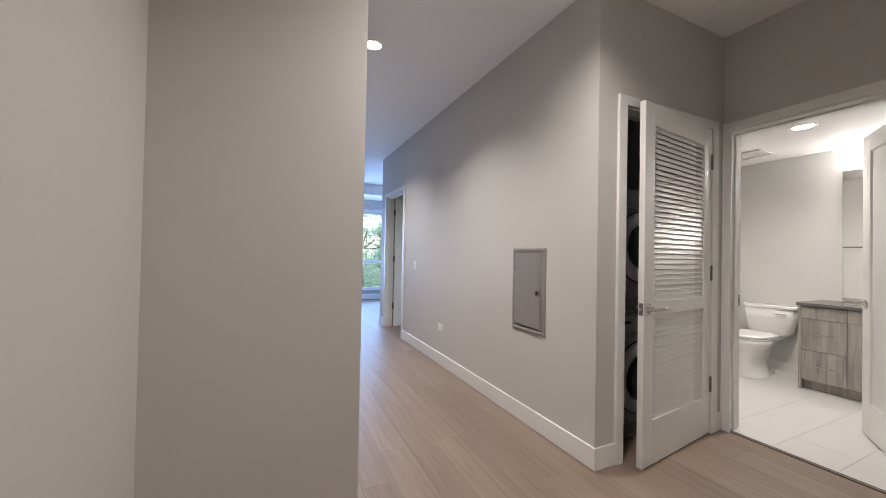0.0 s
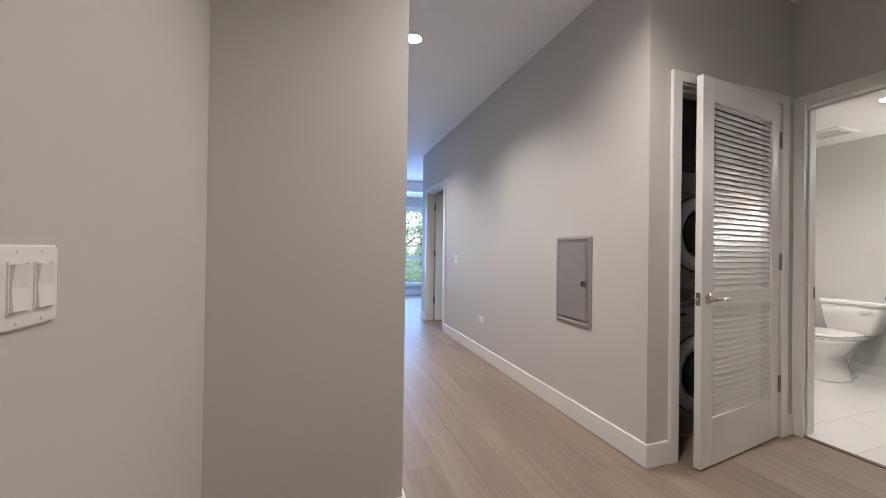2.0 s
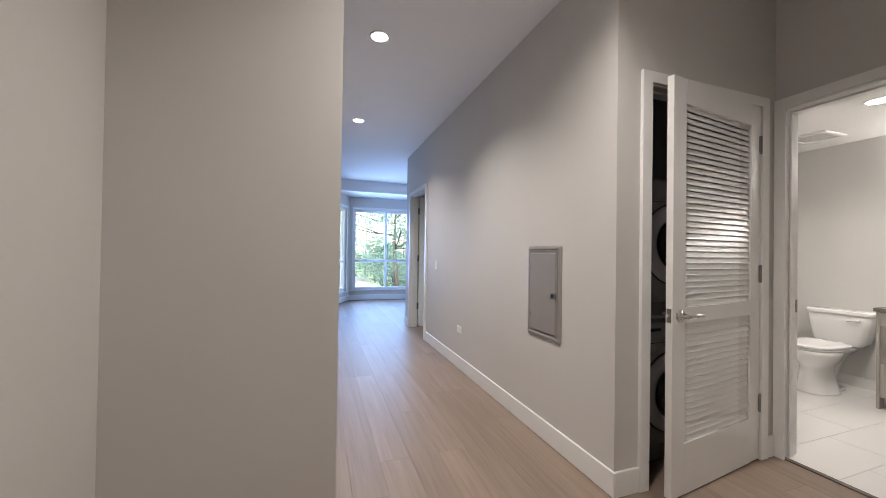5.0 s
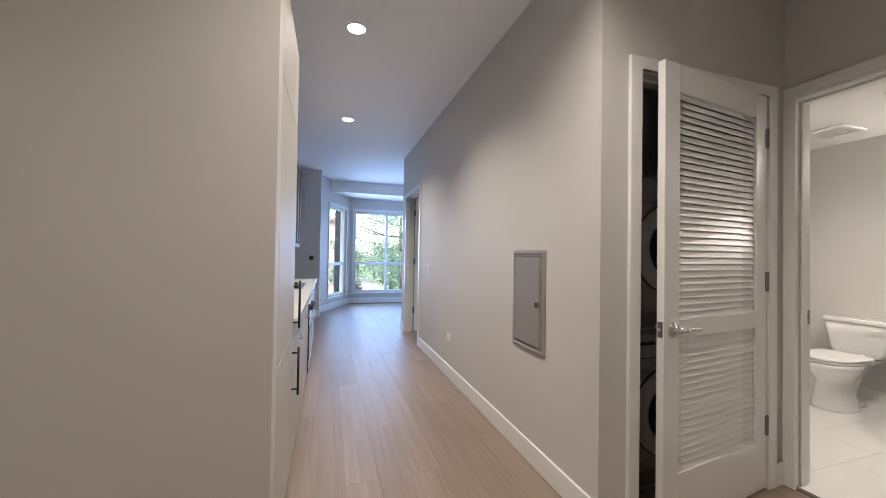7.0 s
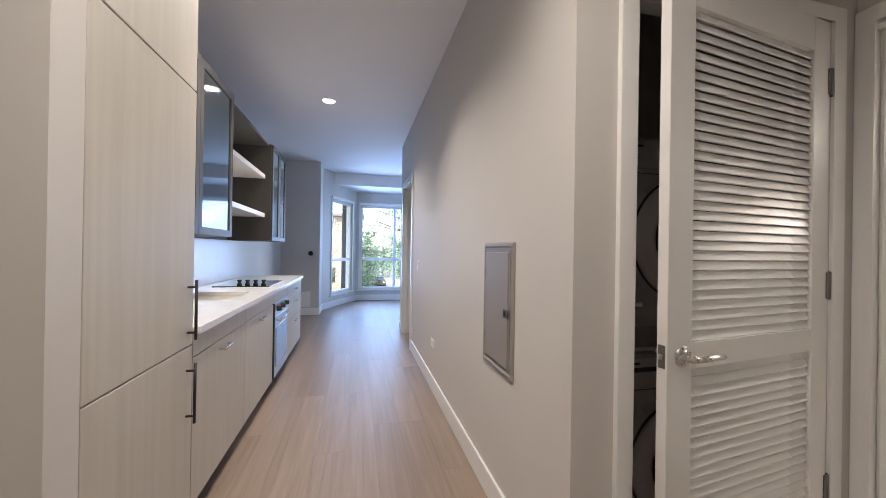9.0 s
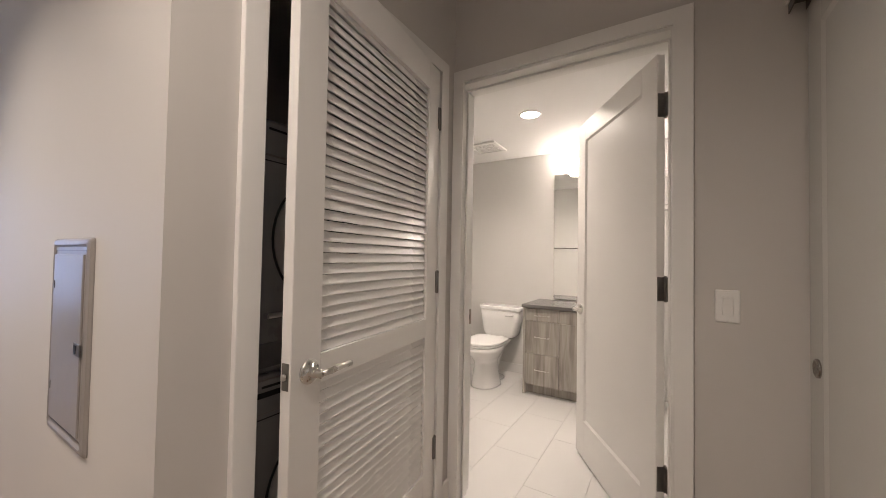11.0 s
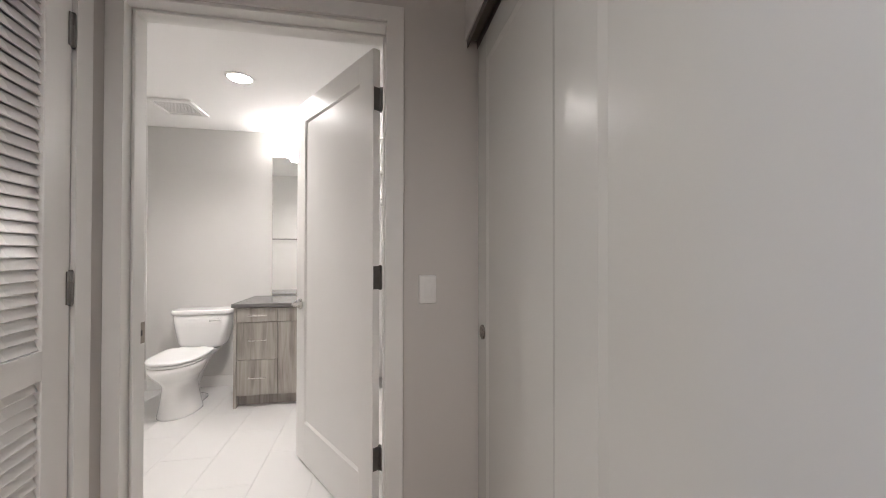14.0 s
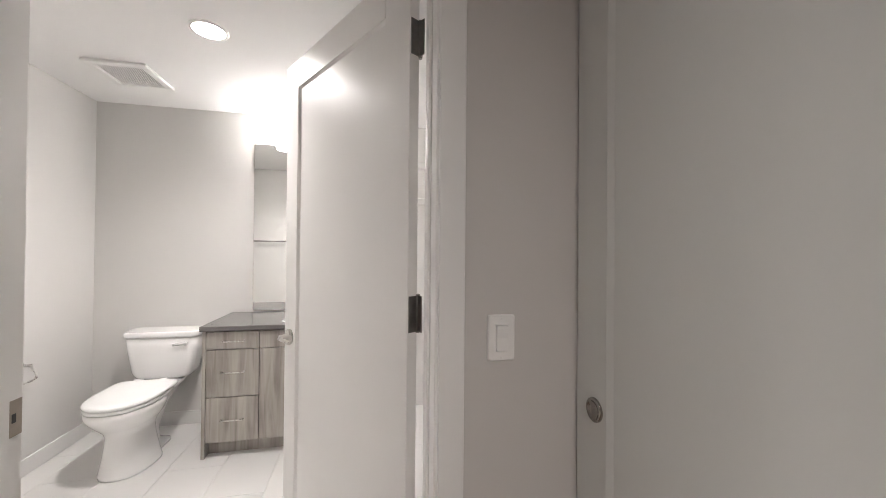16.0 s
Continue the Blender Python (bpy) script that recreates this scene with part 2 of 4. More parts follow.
RUBBER = material("grey_gasket", (0.2, 0.2, 0.2), 0.7, 0, 30, 0.08)
TRACK = material("anodised_track", (0.16, 0.135, 0.115), 0.4, 0.7, 30, 0.1)
GLASS = clear_glass("window_glass")
LAMP = glow("lamp_lens", (1.0, 0.94, 0.87), 3.0)
SHADE = glow("vanity_shade", (1.0, 0.94, 0.90), 4.0)
VINYL = material("window_vinyl", (0.80, 0.81, 0.82), 0.35, 0, 6, 0.01)

# ---- the large structure ----
T = 0.12


def wall_y(bm, x0, x1, y0, y1, z1, openings=(), z0=0.0):
    """A wall that runs along y, with openings (ya, yb, za, zb)."""
    y = y0
    for ya, yb, za, zb in sorted(openings):
        bx(bm, x0, x1, y, ya, z0, z1)
        if za > z0:
            bx(bm, x0, x1, ya, yb, z0, za)
        bx(bm, x0, x1, ya, yb, zb, z1)
        y = yb
    bx(bm, x0, x1, y, y1, z0, z1)
    return bm


def wall_x(bm, y0, y1, x0, x1, z1, openings=(), z0=0.0):
    x = x0
    for xa, xb, za, zb in sorted(openings):
        bx(bm, x, xa, y0, y1, z0, z1)
        if za > z0:
            bx(bm, xa, xb, y0, y1, z0, za)
        bx(bm, xa, xb, y0, y1, zb, z1)
        x = xb
    bx(bm, x, x1, y0, y1, z0, z1)
    return bm


CLOSET = (2.665, 3.567)       # laundry door opening, along x
BATH = (1.378, 2.319)         # bathroom door opening, along y
FAR_DOOR = (5.760, 6.640)     # bedroom door opening, along y
TOP = CEIL + 0.15

structure("wall_entry", box(X_LEFT - T, X_LEFT, -1.3, Y_STUB, 0, CEIL), WALL, "light warm grey painted entry wall with switches")
structure("wall_stub", box(X_LEFT - T, 1.105, Y_STUB, Y_STUB + 0.11, 0, CEIL, 0), WALL, "light grey painted stub wall beside the kitchen")
structure("wall_kitchen", box(X_KITCHEN - T, X_KITCHEN, Y_STUB + 0.11, Y_CHASE, 0, CEIL), WALL, "painted wall behind the kitchen run")
structure("wall_chase", box(X_KITCHEN - T, 1.12, Y_CHASE, 8.85, 0, CEIL), WALL, "grey painted full height boxed-out wall")
structure("wall_corridor", wall_y(bmesh.new(), X_LONG, X_LONG + T, Y_LAUNDRY + T, Y_LIVING, CEIL, [(*FAR_DOOR, 0, DOOR_H)]), WALL, "long light grey painted corridor wall")
structure("wall_laundry", wall_x(bmesh.new(), Y_LAUNDRY, Y_LAUNDRY + T, X_LONG, X_BATH, CEIL, [(*CLOSET, 0, DOOR_H)]), WALL, "grey painted wall with the laundry closet door")
structure("wall_bathroom", wall_y(bmesh.new(), X_BATH, X_BATH + 0.145, 0.35, Y_BATH_N, CEIL, [(*BATH, 0, DOOR_H)]), WALL, "grey painted wall with the bathroom door")
structure("wall_header", box(2.02, X_BATH, 0.955, Y_SLIDE, 2.094, CEIL), WALL, "grey painted header above the sliding doors")
structure("wall_closet_end", box(1.90, 2.02, -1.3, Y_SLIDE, 0, CEIL), WALL, "grey painted wall at the end of the hall closet")
structure("wall_closet_back", box(2.02, X_BATH, 0.35, 0.45, 0, CEIL), WALL, "plain wall at the back of the hall closet")
structure("wall_entry_back", box(X_LEFT, 1.90, -1.3, -1.2, 0, CEIL), WALL, "plain painted wall behind the entry")
structure("wall_bath_far", box(X_FAR, X_FAR + T, Y_BATH_S - T, Y_BATH_N + T, 0, CEIL), BATH_WALL, "pale grey painted bathroom wall behind toilet and mirror")
structure("wall_bath_north", box(X_BATH + 0.145, X_FAR, Y_BATH_N, Y_BATH_N + T, 0, CEIL), BATH_WALL, "pale grey painted bathroom side wall")
structure("wall_bath_south", box(X_BATH + 0.145, X_FAR, Y_BATH_S - T, Y_BATH_S, 0, CEIL), BATH_WALL, "plain pale bathroom end wall")
structure("wall_bath_inside", wall_y(bmesh.new(), X_BATH + 0.146, X_BATH + 0.149, Y_BATH_S, Y_BATH_N, BATH_CEIL, [(BATH[0] - 0.065, BATH[1] + 0.065, 0, DOOR_H + 0.065)]), BATH_WALL, "pale grey painted bathroom wall round the door")
structure("wall_laundry_back", box(X_LONG + T, X_BATH, 3.25, 3.35, 0, CEIL), WALL, "plain wall at the back of the laundry closet")
structure("wall_bedroom_south", box(X_LONG + T, 6.0, 4.3, 4.4, 0, CEIL), WALL, "plain bedroom wall")
structure("wall_bedroom_north", box(X_LONG + T, 6.0, Y_LIVING - T, Y_LIVING, 0, CEIL), WALL, "plain wall between bedroom and living room")
structure("wall_east", wall_y(bmesh.new(), 6.0, 6.12, 4.3, 8.97, CEIL, [(4.9, 6.5, 0.5, 2.3)]), WALL, "plain outer wall of bedroom and living room")
structure("wall_living_north", box(4.18, 6.0, 8.85, 8.97, 0, CEIL), WALL, "plain wall beside the bay window")

structure("ceiling", box(X_LEFT - T, X_BATH + 0.145, -1.3, Y_SOFFIT, CEIL, TOP), CEILING, "smooth white painted hall and kitchen ceiling")
structure("ceiling_east", box(X_BATH + 0.145, 6.12, Y_BATH_N + T, Y_SOFFIT, CEIL, TOP), CEILING, "white painted ceiling over bedroom and living room")
structure("ceiling_bathroom", box(X_BATH + 0.145, X_FAR, Y_BATH_S, Y_BATH_N, BATH_CEIL, TOP), CEILING, "white painted lower bathroom ceiling")
structure("ceiling_bay", box(0.9, 6.12, Y_SOFFIT, 10.3, BAY_CEIL, TOP), CEILING, "white dropped ceiling over the window bay")

structure("floor", box(X_LEFT - T, X_BATH + 0.012, -1.3, 10.2, -0.12, -0.004), SLAB, "dark underlay between the oak planks")
structure("floor_east", box(X_BATH + 0.012, 6.12, 4.3, 10.2, -0.12, -0.004), SLAB, "dark underlay below the living room planks")
structure("floor_bathroom", box(X_BATH + 0.012, X_FAR, 0.35, Y_BATH_N, -0.12, -0.004), GROUT, "pale grout bed of the bathroom tiles")

BAY_L = (Vector((1.12, 8.85, 0)), Vector((1.76, Y_BAY, 0)))
BAY_R = (Vector((3.60, Y_BAY, 0)), Vector((4.18, 8.85, 0)))


def bay_wall(name, a, b, openings, label):
    """A wall from a to b with its room side to the right of a-b."""
    d = b - a
    ob = structure(name, wall_x(bmesh.new(), 0, 0.16, 0, d.length, CEIL, openings), WALL, label)
    ob.matrix_basis = Matrix.Translation(a) @ Matrix.Rotation(math.atan2(d.y, d.x), 4, "Z")
    return ob.matrix_basis


WIN_Z = (0.26, 2.27)
WIN_L = (0.36, 1.27)
WIN_M = (0.10, 1.80)
M_L = bay_wall("wall_bay_left", *BAY_L, [(*WIN_L, *WIN_Z)], "grey painted slanted bay wall with a window")
M_M = bay_wall("wall_bay_main", BAY_L[1], BAY_R[0], [(*WIN_M, *WIN_Z)], "grey painted bay wall with the wide window")
M_R = bay_wall("wall_bay_right", *BAY_R, [], "grey painted slanted bay wall")


def window(name, m, span, mullions, label):
    x0, x1 = span
    z0, z1 = WIN_Z
    w = thing(name, m, label, "window", "", "structure")
    f = 0.055
    bm = bmesh.new()
    bx(bm, x0, x0 + f, 0.03, 0.12, z0, z1)
    bx(bm, x1 - f, x1, 0.03, 0.12, z0, z1)
    bx(bm, x0 + f, x1 - f, 0.03, 0.12, z0, z0 + f)
    bx(bm, x0 + f, x1 - f, 0.03, 0.12, z1 - f, z1)
    part("window_frame", bm, VINYL, w)
    zt = 0.985
    part("transom_bar", box(x0 + f, x1 - f, 0.035, 0.115, zt - 0.032, zt + 0.032, 0.004), VINYL, w)
    xs = [x0 + f] + mullions + [x1 - f]
    for x in mullions:
        part("mullion", box(x - 0.03, x + 0.03, 0.036, 0.114, z0 + f, zt - 0.032, 0.004), VINYL, w)
        part("mullion", box(x - 0.03, x + 0.03, 0.036, 0.114, zt + 0.032, z1 - f, 0.004), VINYL, w)
    for a, b in zip(xs, xs[1:]):
        for za, zb in ((z0 + f, zt - 0.032), (zt + 0.032, z1 - f)):
            p = part("pane", box(a, b, 0.075, 0.081, za, zb), GLASS, w)
            p.visible_shadow = False
    # casing on the room side
    bm = bmesh.new()
    bx(bm, x0 - 0.03, x0, -0.014, 0, z0, z1, 0.003)
    bx(bm, x1, x1 + 0.03, -0.014, 0, z0, z1, 0.003)
    bx(bm, x0 - 0.03, x1 + 0.03, -0.030, 0, z1, z1 + 0.06, 0.003)
    part("window_casing", bm, TRIM, w)
    part("window_sill", box(x0 - 0.08, x1 + 0.08, -0.03, 0.03, z0 - 0.03, z0, 0.004), TRIM, w)
    return w


window("window_1", M_L, WIN_L, [], "white framed bay window with a low transom")
window("window_2", M_M, WIN_M, [0.92], "white framed wide bay window with mullion and transom")

# ---- baseboards ----
BASE_H = 0.13


def baseboard(name, x0, x1, y0, y1, h=BASE_H, mat=None, label="white painted tall baseboard"):
    bm = box(x0, x1, y0, y1, 0.0, h, 0.004)
    return structure(name, bm, mat or TRIM, label)


B = 0.014
baseboard("baseboard_corridor", X_LONG - B, X_LONG, Y_LAUNDRY - B, FAR_DOOR[0] - 0.062)
baseboard("baseboard_corridor_end", X_LONG - B, X_LONG, FAR_DOOR[1] + 0.062, Y_LIVING)
baseboard("baseboard_laundry", X_LONG + 0.001, CLOSET[0] - 0.057, Y_LAUNDRY - B, Y_LAUNDRY)
baseboard("baseboard_laundry_end", CLOSET[1] + 0.057, X_BATH - 0.019, Y_LAUNDRY - B, Y_LAUNDRY)
baseboard("baseboard_entry", X_LEFT, X_LEFT + B, -1.2, Y_STUB - B)
baseboard("baseboard_stub", X_LEFT, 1.105 + B, Y_STUB - B, Y_STUB)
baseboard("baseboard_stub_end", 1.105, 1.105 + B, Y_STUB, Y_STUB + 0.108)
baseboard("baseboard_bathroom_wall", X_BATH - B, X_BATH, Y_SLIDE, BATH[0] - 0.065)
baseboard("baseboard_chase", X_KITCHEN, 1.12 + B, Y_CHASE - B, Y_CHASE)
baseboard("baseboard_chase_side", 1.12, 1.12 + B, Y_CHASE, 8.85)
for nm, m, (a, b) in (("baseboard_bay_left", M_L, BAY_L), ("baseboard_bay_main", M_M, (BAY_L[1], BAY_R[0])), ("baseboard_bay_right", M_R, BAY_R)):
    o = baseboard(nm, 0, (b - a).length, -B, 0)
    o.matrix_basis = m


# ---- door frames ----
CASING = 0.056


def casing_profile(bm, a0, a1, depth_front, z1, along, lap=0.006, far=None):
    """Flat mitred casing round three sides of an opening a0..a1, 18 mm proud of the plane depth_front, with eased edges."""
    w = CASING
    far = a1 + w if far is None else far
    pts = [(a0 - w, 0), (a0 - w, z1 + w), (far, z1 + w), (far, 0), (a1 - lap, 0), (a1 - lap, z1), (a0 + 0.006, z1), (a0 + 0.006, 0)]

    def at(a, d, z):
        return (a, depth_front - d, z) if along == "x" else (depth_front - d, a, z)
    back = [bm.verts.new(at(a, 0.0, z)) for a, z in pts]
    front = [bm.verts.new(at(a, 0.018, z)) for a, z in pts]
    n = len(pts)
    for i in range(n):
        bm.faces.new((back[i], back[(i + 1) % n], front[(i + 1) % n], front[i]))
    bm.faces.new(back[::-1])
    face = bm.faces.new(front)
    bmesh.ops.bevel(bm, geom=list(face.edges), offset=0.003, segments=2, profile=0.5, affect="EDGES")
    return bm


def jamb(bm, a0, a1, d0, d1, z1, along, stop):
    """Lining of an opening with a door stop from stop[0] to stop[1] across the wall."""
    t = 0.014

    def put(a, b, da, db, za, zb):
        if along == "x":
            bx(bm, a, b, da, db, za, zb, 0.002)
        else:
            bx(bm, da, db, a, b, za, zb, 0.002)
    put(a0, a0 + t, d0, d1, 0, z1 - t)
    put(a1 - t, a1, d0, d1, 0, z1 - t)
    put(a0, a1, d0, d1, z1 - t, z1)
    put(a0 + t, a0 + t + 0.009, *stop, 0, z1 - t - 0.012)
    put(a1 - t - 0.012, a1 - t, *stop, 0, z1 - t - 0.012)
    put(a0 + t, a1 - t, *stop, z1 - t - 0.012, z1 - t)
    return bm


def hinge_leaf(parent, z, edge=False):
    """A butt hinge: knuckle at the hinge line and a plate on the leaf's edge or, half hidden, on its face."""
    bm = bmesh.new()
    cyl(bm, (0, -0.002, z - 0.05), (0, -0.002, z + 0.05), 0.0075, n=12)
    for k in (-0.054, 0.05):
        cyl(bm, (0, -0.002, z + k), (0, -0.002, z + k + 0.004), 0.006, n=10)
    if edge:
        bx(bm, -0.003, 0.0, 0.002, 0.032, z - 0.05, z + 0.05, 0.0006)
        bx(bm, -0.022, -0.0, 0.0, 0.003, z - 0.05, z + 0.05, 0.0006)
    else:
        bx(bm, -0.018, 0.018, -0.0045, -0.0005, z - 0.05, z + 0.05, 0.0006)
    for k in (-0.017, 0.017):
        cyl(bm, (0, -0.002, z + k - 0.001), (0, -0.002, z + k + 0.001), 0.008, n=12)
    return part("hinge", bm, HINGE, parent, "dark steel butt hinge")


def lever(parent, x, z, front, back, to_left):
    """Lever handles on both faces of a leaf; front and back are the y of the faces."""
    s = -1 if to_left else 1
    for face, out in ((front, -1), (back, 1)):
        bm = bmesh.new()
        lathe(bm, (x, face, z), (0, out, 0), [(0.033, 0), (0.033, 0.006), (0.029, 0.010), (0.013, 0.012), (0.012, 0.045), (0.0, 0.047)], 28)
        pts = [(x, face + out * 0.045, z), (x + s * 0.03, face + out * 0.052, z + 0.002), (x + s * 0.07, face + out * 0.053, z + 0.004), (x + s * 0.115, face + out * 0.050, z + 0.001)]
        tube(bm, pts, 0.0085, 12)
        part("lever_handle", bm, NICKEL, parent, "satin nickel lever handle")


def shaker_leaf(parent, w, h, th, stile, top, bottom, name="leaf", recess=0.009, mat=None, s=0.011):
    """One-panel door with sticking s wide: rails and stiles with a recessed panel and a sloped sticking on both faces. Local x 0..w, y 0..th."""
    mat = mat or DOOR
    bm = bmesh.new()
    z0, z1 = 0.0, h
    bx(bm, 0, stile, 0, th, z0, z1, 0.002)
    bx(bm, w - stile, w, 0, th, z0, z1, 0.002)
    bx(bm, stile, w - stile, 0, th, z0, bottom, 0.0)
    bx(bm, stile, w - stile, 0, th, h - top, z1, 0.0)
    bx(bm, stile - 0.004, w - stile + 0.004, recess, th - recess, bottom - 0.004, h - top + 0.004)
    e = 0.0021      # laps the eased inner edge of the stiles
    for y0, y1 in ((0.0, recess), (th, th - recess)):
        a = [bm.verts.new((x, y0 + (0.0004 if y0 == 0 else -0.0004), z)) for x, z in ((stile - e, bottom - e), (w - stile + e, bottom - e), (w - stile + e, h - top + e), (stile - e, h - top + e))]
        b = [bm.verts.new((x, y1, z)) for x, z in ((stile + s, bottom + s), (w - stile - s, bottom + s), (w - stile - s, h - top - s), (stile + s, h - top - s))]
        for i in range(4):
            bm.faces.new((a[i], a[(i + 1) % 4], b[(i + 1) % 4], b[i]))
    return part(name, bm, mat, parent)


# bathroom door: opens into the bathroom
d1 = thing("door_1", pose(0, 0, 0), "open white one-panel bathroom door in its frame", "door", "", "structure")
bm = casing_profile(bmesh.new(), *BATH, X_BATH, DOOR_H, "y", 0.033, Y_LAUNDRY - 0.001)
part("casing", bm, TRIM, d1)
bm = bmesh.new()
w_ = CASING
bx(bm, X_BATH + 0.149, X_BATH + 0.165, BATH[0] - w_, BATH[0] + 0.004, 0, DOOR_H, 0.003)
bx(bm, X_BATH + 0.149, X_BATH + 0.165, BATH[1] - 0.004, BATH[1] + w_, 0, DOOR_H, 0.003)
bx(bm, X_BATH + 0.149, X_BATH + 0.165, BATH[0] - w_, BATH[1] + w_, DOOR_H, DOOR_H + w_, 0.003)
part("casing_inside", bm, TRIM, d1)
part("jamb", jamb(bmesh.new(), *BATH, X_BATH, X_BATH + 0.149, DOOR_H, "y", (X_BATH + 0.06, X_BATH + 0.105)), TRIM, d1)
part("threshold", box(X_BATH - 0.004, X_BATH + 0.03, BATH[0] + 0.018, BATH[1] - 0.018, 0.0, 0.007, 0.002), TRACK, d1, "thin dark metal threshold strip")
part("strike_plate", box(X_BATH + 0.108, X_BATH + 0.147, BATH[1] - 0.0155, BATH[1] - 0.0137, 0.880, 0.960, 0.0005), STRIKE, d1, "dark nickel strike plate")
part("strike_hole", box(X_BATH + 0.122, X_BATH + 0.132, BATH[1] - 0.0158, BATH[1] - 0.0150, 0.910, 0.930), BLACK, d1)
OPEN = 32.0
leaf = shaker_leaf(d1, 0.866, 2.095, 0.035, 0.118, 0.118, 0.23)
leaf.matrix_basis = pose(3.866, BATH[0] + 0.034, 0.012, 0, 0, OPEN)
for z in (1.89, 1.12, 0.345):
    hinge_leaf(leaf, z - 0.012, True)
lever(leaf, 0.866 - 0.06, 0.91, 0.0, 0.035, True)
part("latch_plate", box(0.8655, 0.8672, 0.006, 0.029, 0.88, 0.94), HINGE, leaf)

# laundry door: louvred, ajar, opens into the hall
d2 = thing("door_2", pose(0, 0, 0), "white louvred laundry closet door standing ajar", "door", "", "structure")
part("casing", casing_profile(bmesh.new(), *CLOSET, Y_LAUNDRY, DOOR_H, "x"), TRIM, d2)
part("jamb", jamb(bmesh.new(), *CLOSET, Y_LAUNDRY, Y_LAUNDRY + T, DOOR_H, "x", (Y_LAUNDRY + 0.042, Y_LAUNDRY + 0.08)), TRIM, d2)


def louvre_leaf(parent, w, h, th):
    """Local x 0..w from the hinge to the latch, local y 0 (hall face) .. th, with two fields of slats."""
    stile = 0.108
    fields = ((0.257, 0.868), (0.948, 1.992))
    bm = bmesh.new()
    bx(bm, 0, stile, 0, th, 0, h, 0.002)
    bx(bm, w - stile, w, 0, th, 0, h, 0.002)
    for za, zb in ((0, fields[0][0]), (fields[0][1], fields[1][0]), (fields[1][1], h)):
        bx(bm, stile, w - stile, 0, th, za, zb)
    lf = part("leaf", bm, DOOR, parent)
    # one slat, shared by all: thin board leaning down towards the hall
    a, t2, d2_ = radians(70), 0.0026, 0.0157
    prof = []
    for u, v in ((-d2_, -t2), (d2_ - 0.002, -t2), (d2_, 0), (d2_ - 0.002, t2), (-d2_, t2)):
        prof.append((-u * math.cos(a) - v * math.sin(a), -u * math.sin(a) + v * math.cos(a)))
    sb = bmesh.new()
    loft(sb, [[(x, th * 0.42 + y, z) for y, z in prof] for x in (stile - 0.004, w - stile + 0.004)], smooth=False)
    bmesh.ops.recalc_face_normals(sb, faces=sb.faces)
    me = bpy.data.meshes.new("slat")
    sb.to_mesh(me)
    sb.free()
    me.materials.append(LOUVRE)
    for za, zb in fields:
        n = round((zb - za) / 0.0316)
        for i in range(n):
            s = new("slat", me)
            s.parent = lf
            s.matrix_basis = pose(0, 0, za + (i + 0.5) * (zb - za) / n)
    return lf


CLOSET_W = 0.866
lf = louvre_leaf(d2, CLOSET_W, 2.12, 0.035)
lf.matrix_basis = pose(CLOSET[1] - 0.014, Y_LAUNDRY - 0.008, 0.010, 0, 0, 180 + 7.5) @ pose(0, 0, 0) @ Matrix.Diagonal((1, -1, 1, 1))
for z in (1.90, 1.12, 0.345):
    hinge_leaf(lf, z - 0.01)
lever(lf, CLOSET_W - 0.062, 0.91, 0.0, 0.035, True)
part("latch_plate", box(CLOSET_W - 0.0005, CLOSET_W + 0.0012, 0.006, 0.029, 0.875, 0.945), HINGE, lf, "dark steel latch plate")
part("latch_bolt", box(CLOSET_W + 0.001, CLOSET_W + 0.012, 0.011, 0.024, 0.902, 0.918, 0.003), NICKEL, lf)

# bedroom door at the far end, open into the bedroom
d3 = thing("door_3", pose(0, 0, 0), "open white bedroom door in a cased corridor opening", "door", "", "structure")
part("casing", casing_profile(bmesh.new(), *FAR_DOOR, X_LONG, DOOR_H, "y"), TRIM, d3)
part("jamb", jamb(bmesh.new(), *FAR_DOOR, X_LONG, X_LONG + T, DOOR_H, "y", (X_LONG + 0.03, X_LONG + 0.07)), TRIM, d3)
lf = shaker_leaf(d3, 0.838, 2.10, 0.035, 0.118, 0.118, 0.23)
lf.matrix_basis = pose(X_LONG + T + 0.012, FAR_DOOR[1] - 0.024, 0.012, 0, 0, 2) @ Matrix.Diagonal((1, -1, 1, 1))
for z in (1.89, 1.12, 0.345):
    hinge_leaf(lf, z - 0.012, True)
lever(lf, 0.838 - 0.06, 0.91, 0.0, 0.035, True)

# ---- sliding closet doors ----
def slider(x0, x1, y_front, with_pull):
    s = thing("sliding_door", pose(x0, y_front, 0.012), "white one-panel sliding closet door below a metal track", "door", "hall closet doors")
    w, h = x1 - x0, 2.080
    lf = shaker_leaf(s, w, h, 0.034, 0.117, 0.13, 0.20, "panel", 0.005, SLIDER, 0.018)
    lf.matrix_basis = pose(0, -0.034, 0)
    if with_pull:
        bm = bmesh.new()
        lathe(bm, (w - 0.076, 0.0, 0.910), (0, 1, 0), [(0.0, 0.0004), (0.008, 0.0006), (0.014, 0.0016), (0.019, 0.0040), (0.0215, 0.0066), (0.0225, 0.0074), (0.0255, 0.0074), (0.0275, 0.006), (0.028, 0.003), (0.028, -0.002)], 28)
        part("flush_pull", bm, PULL, s, "round satin nickel flush pull")
    return s


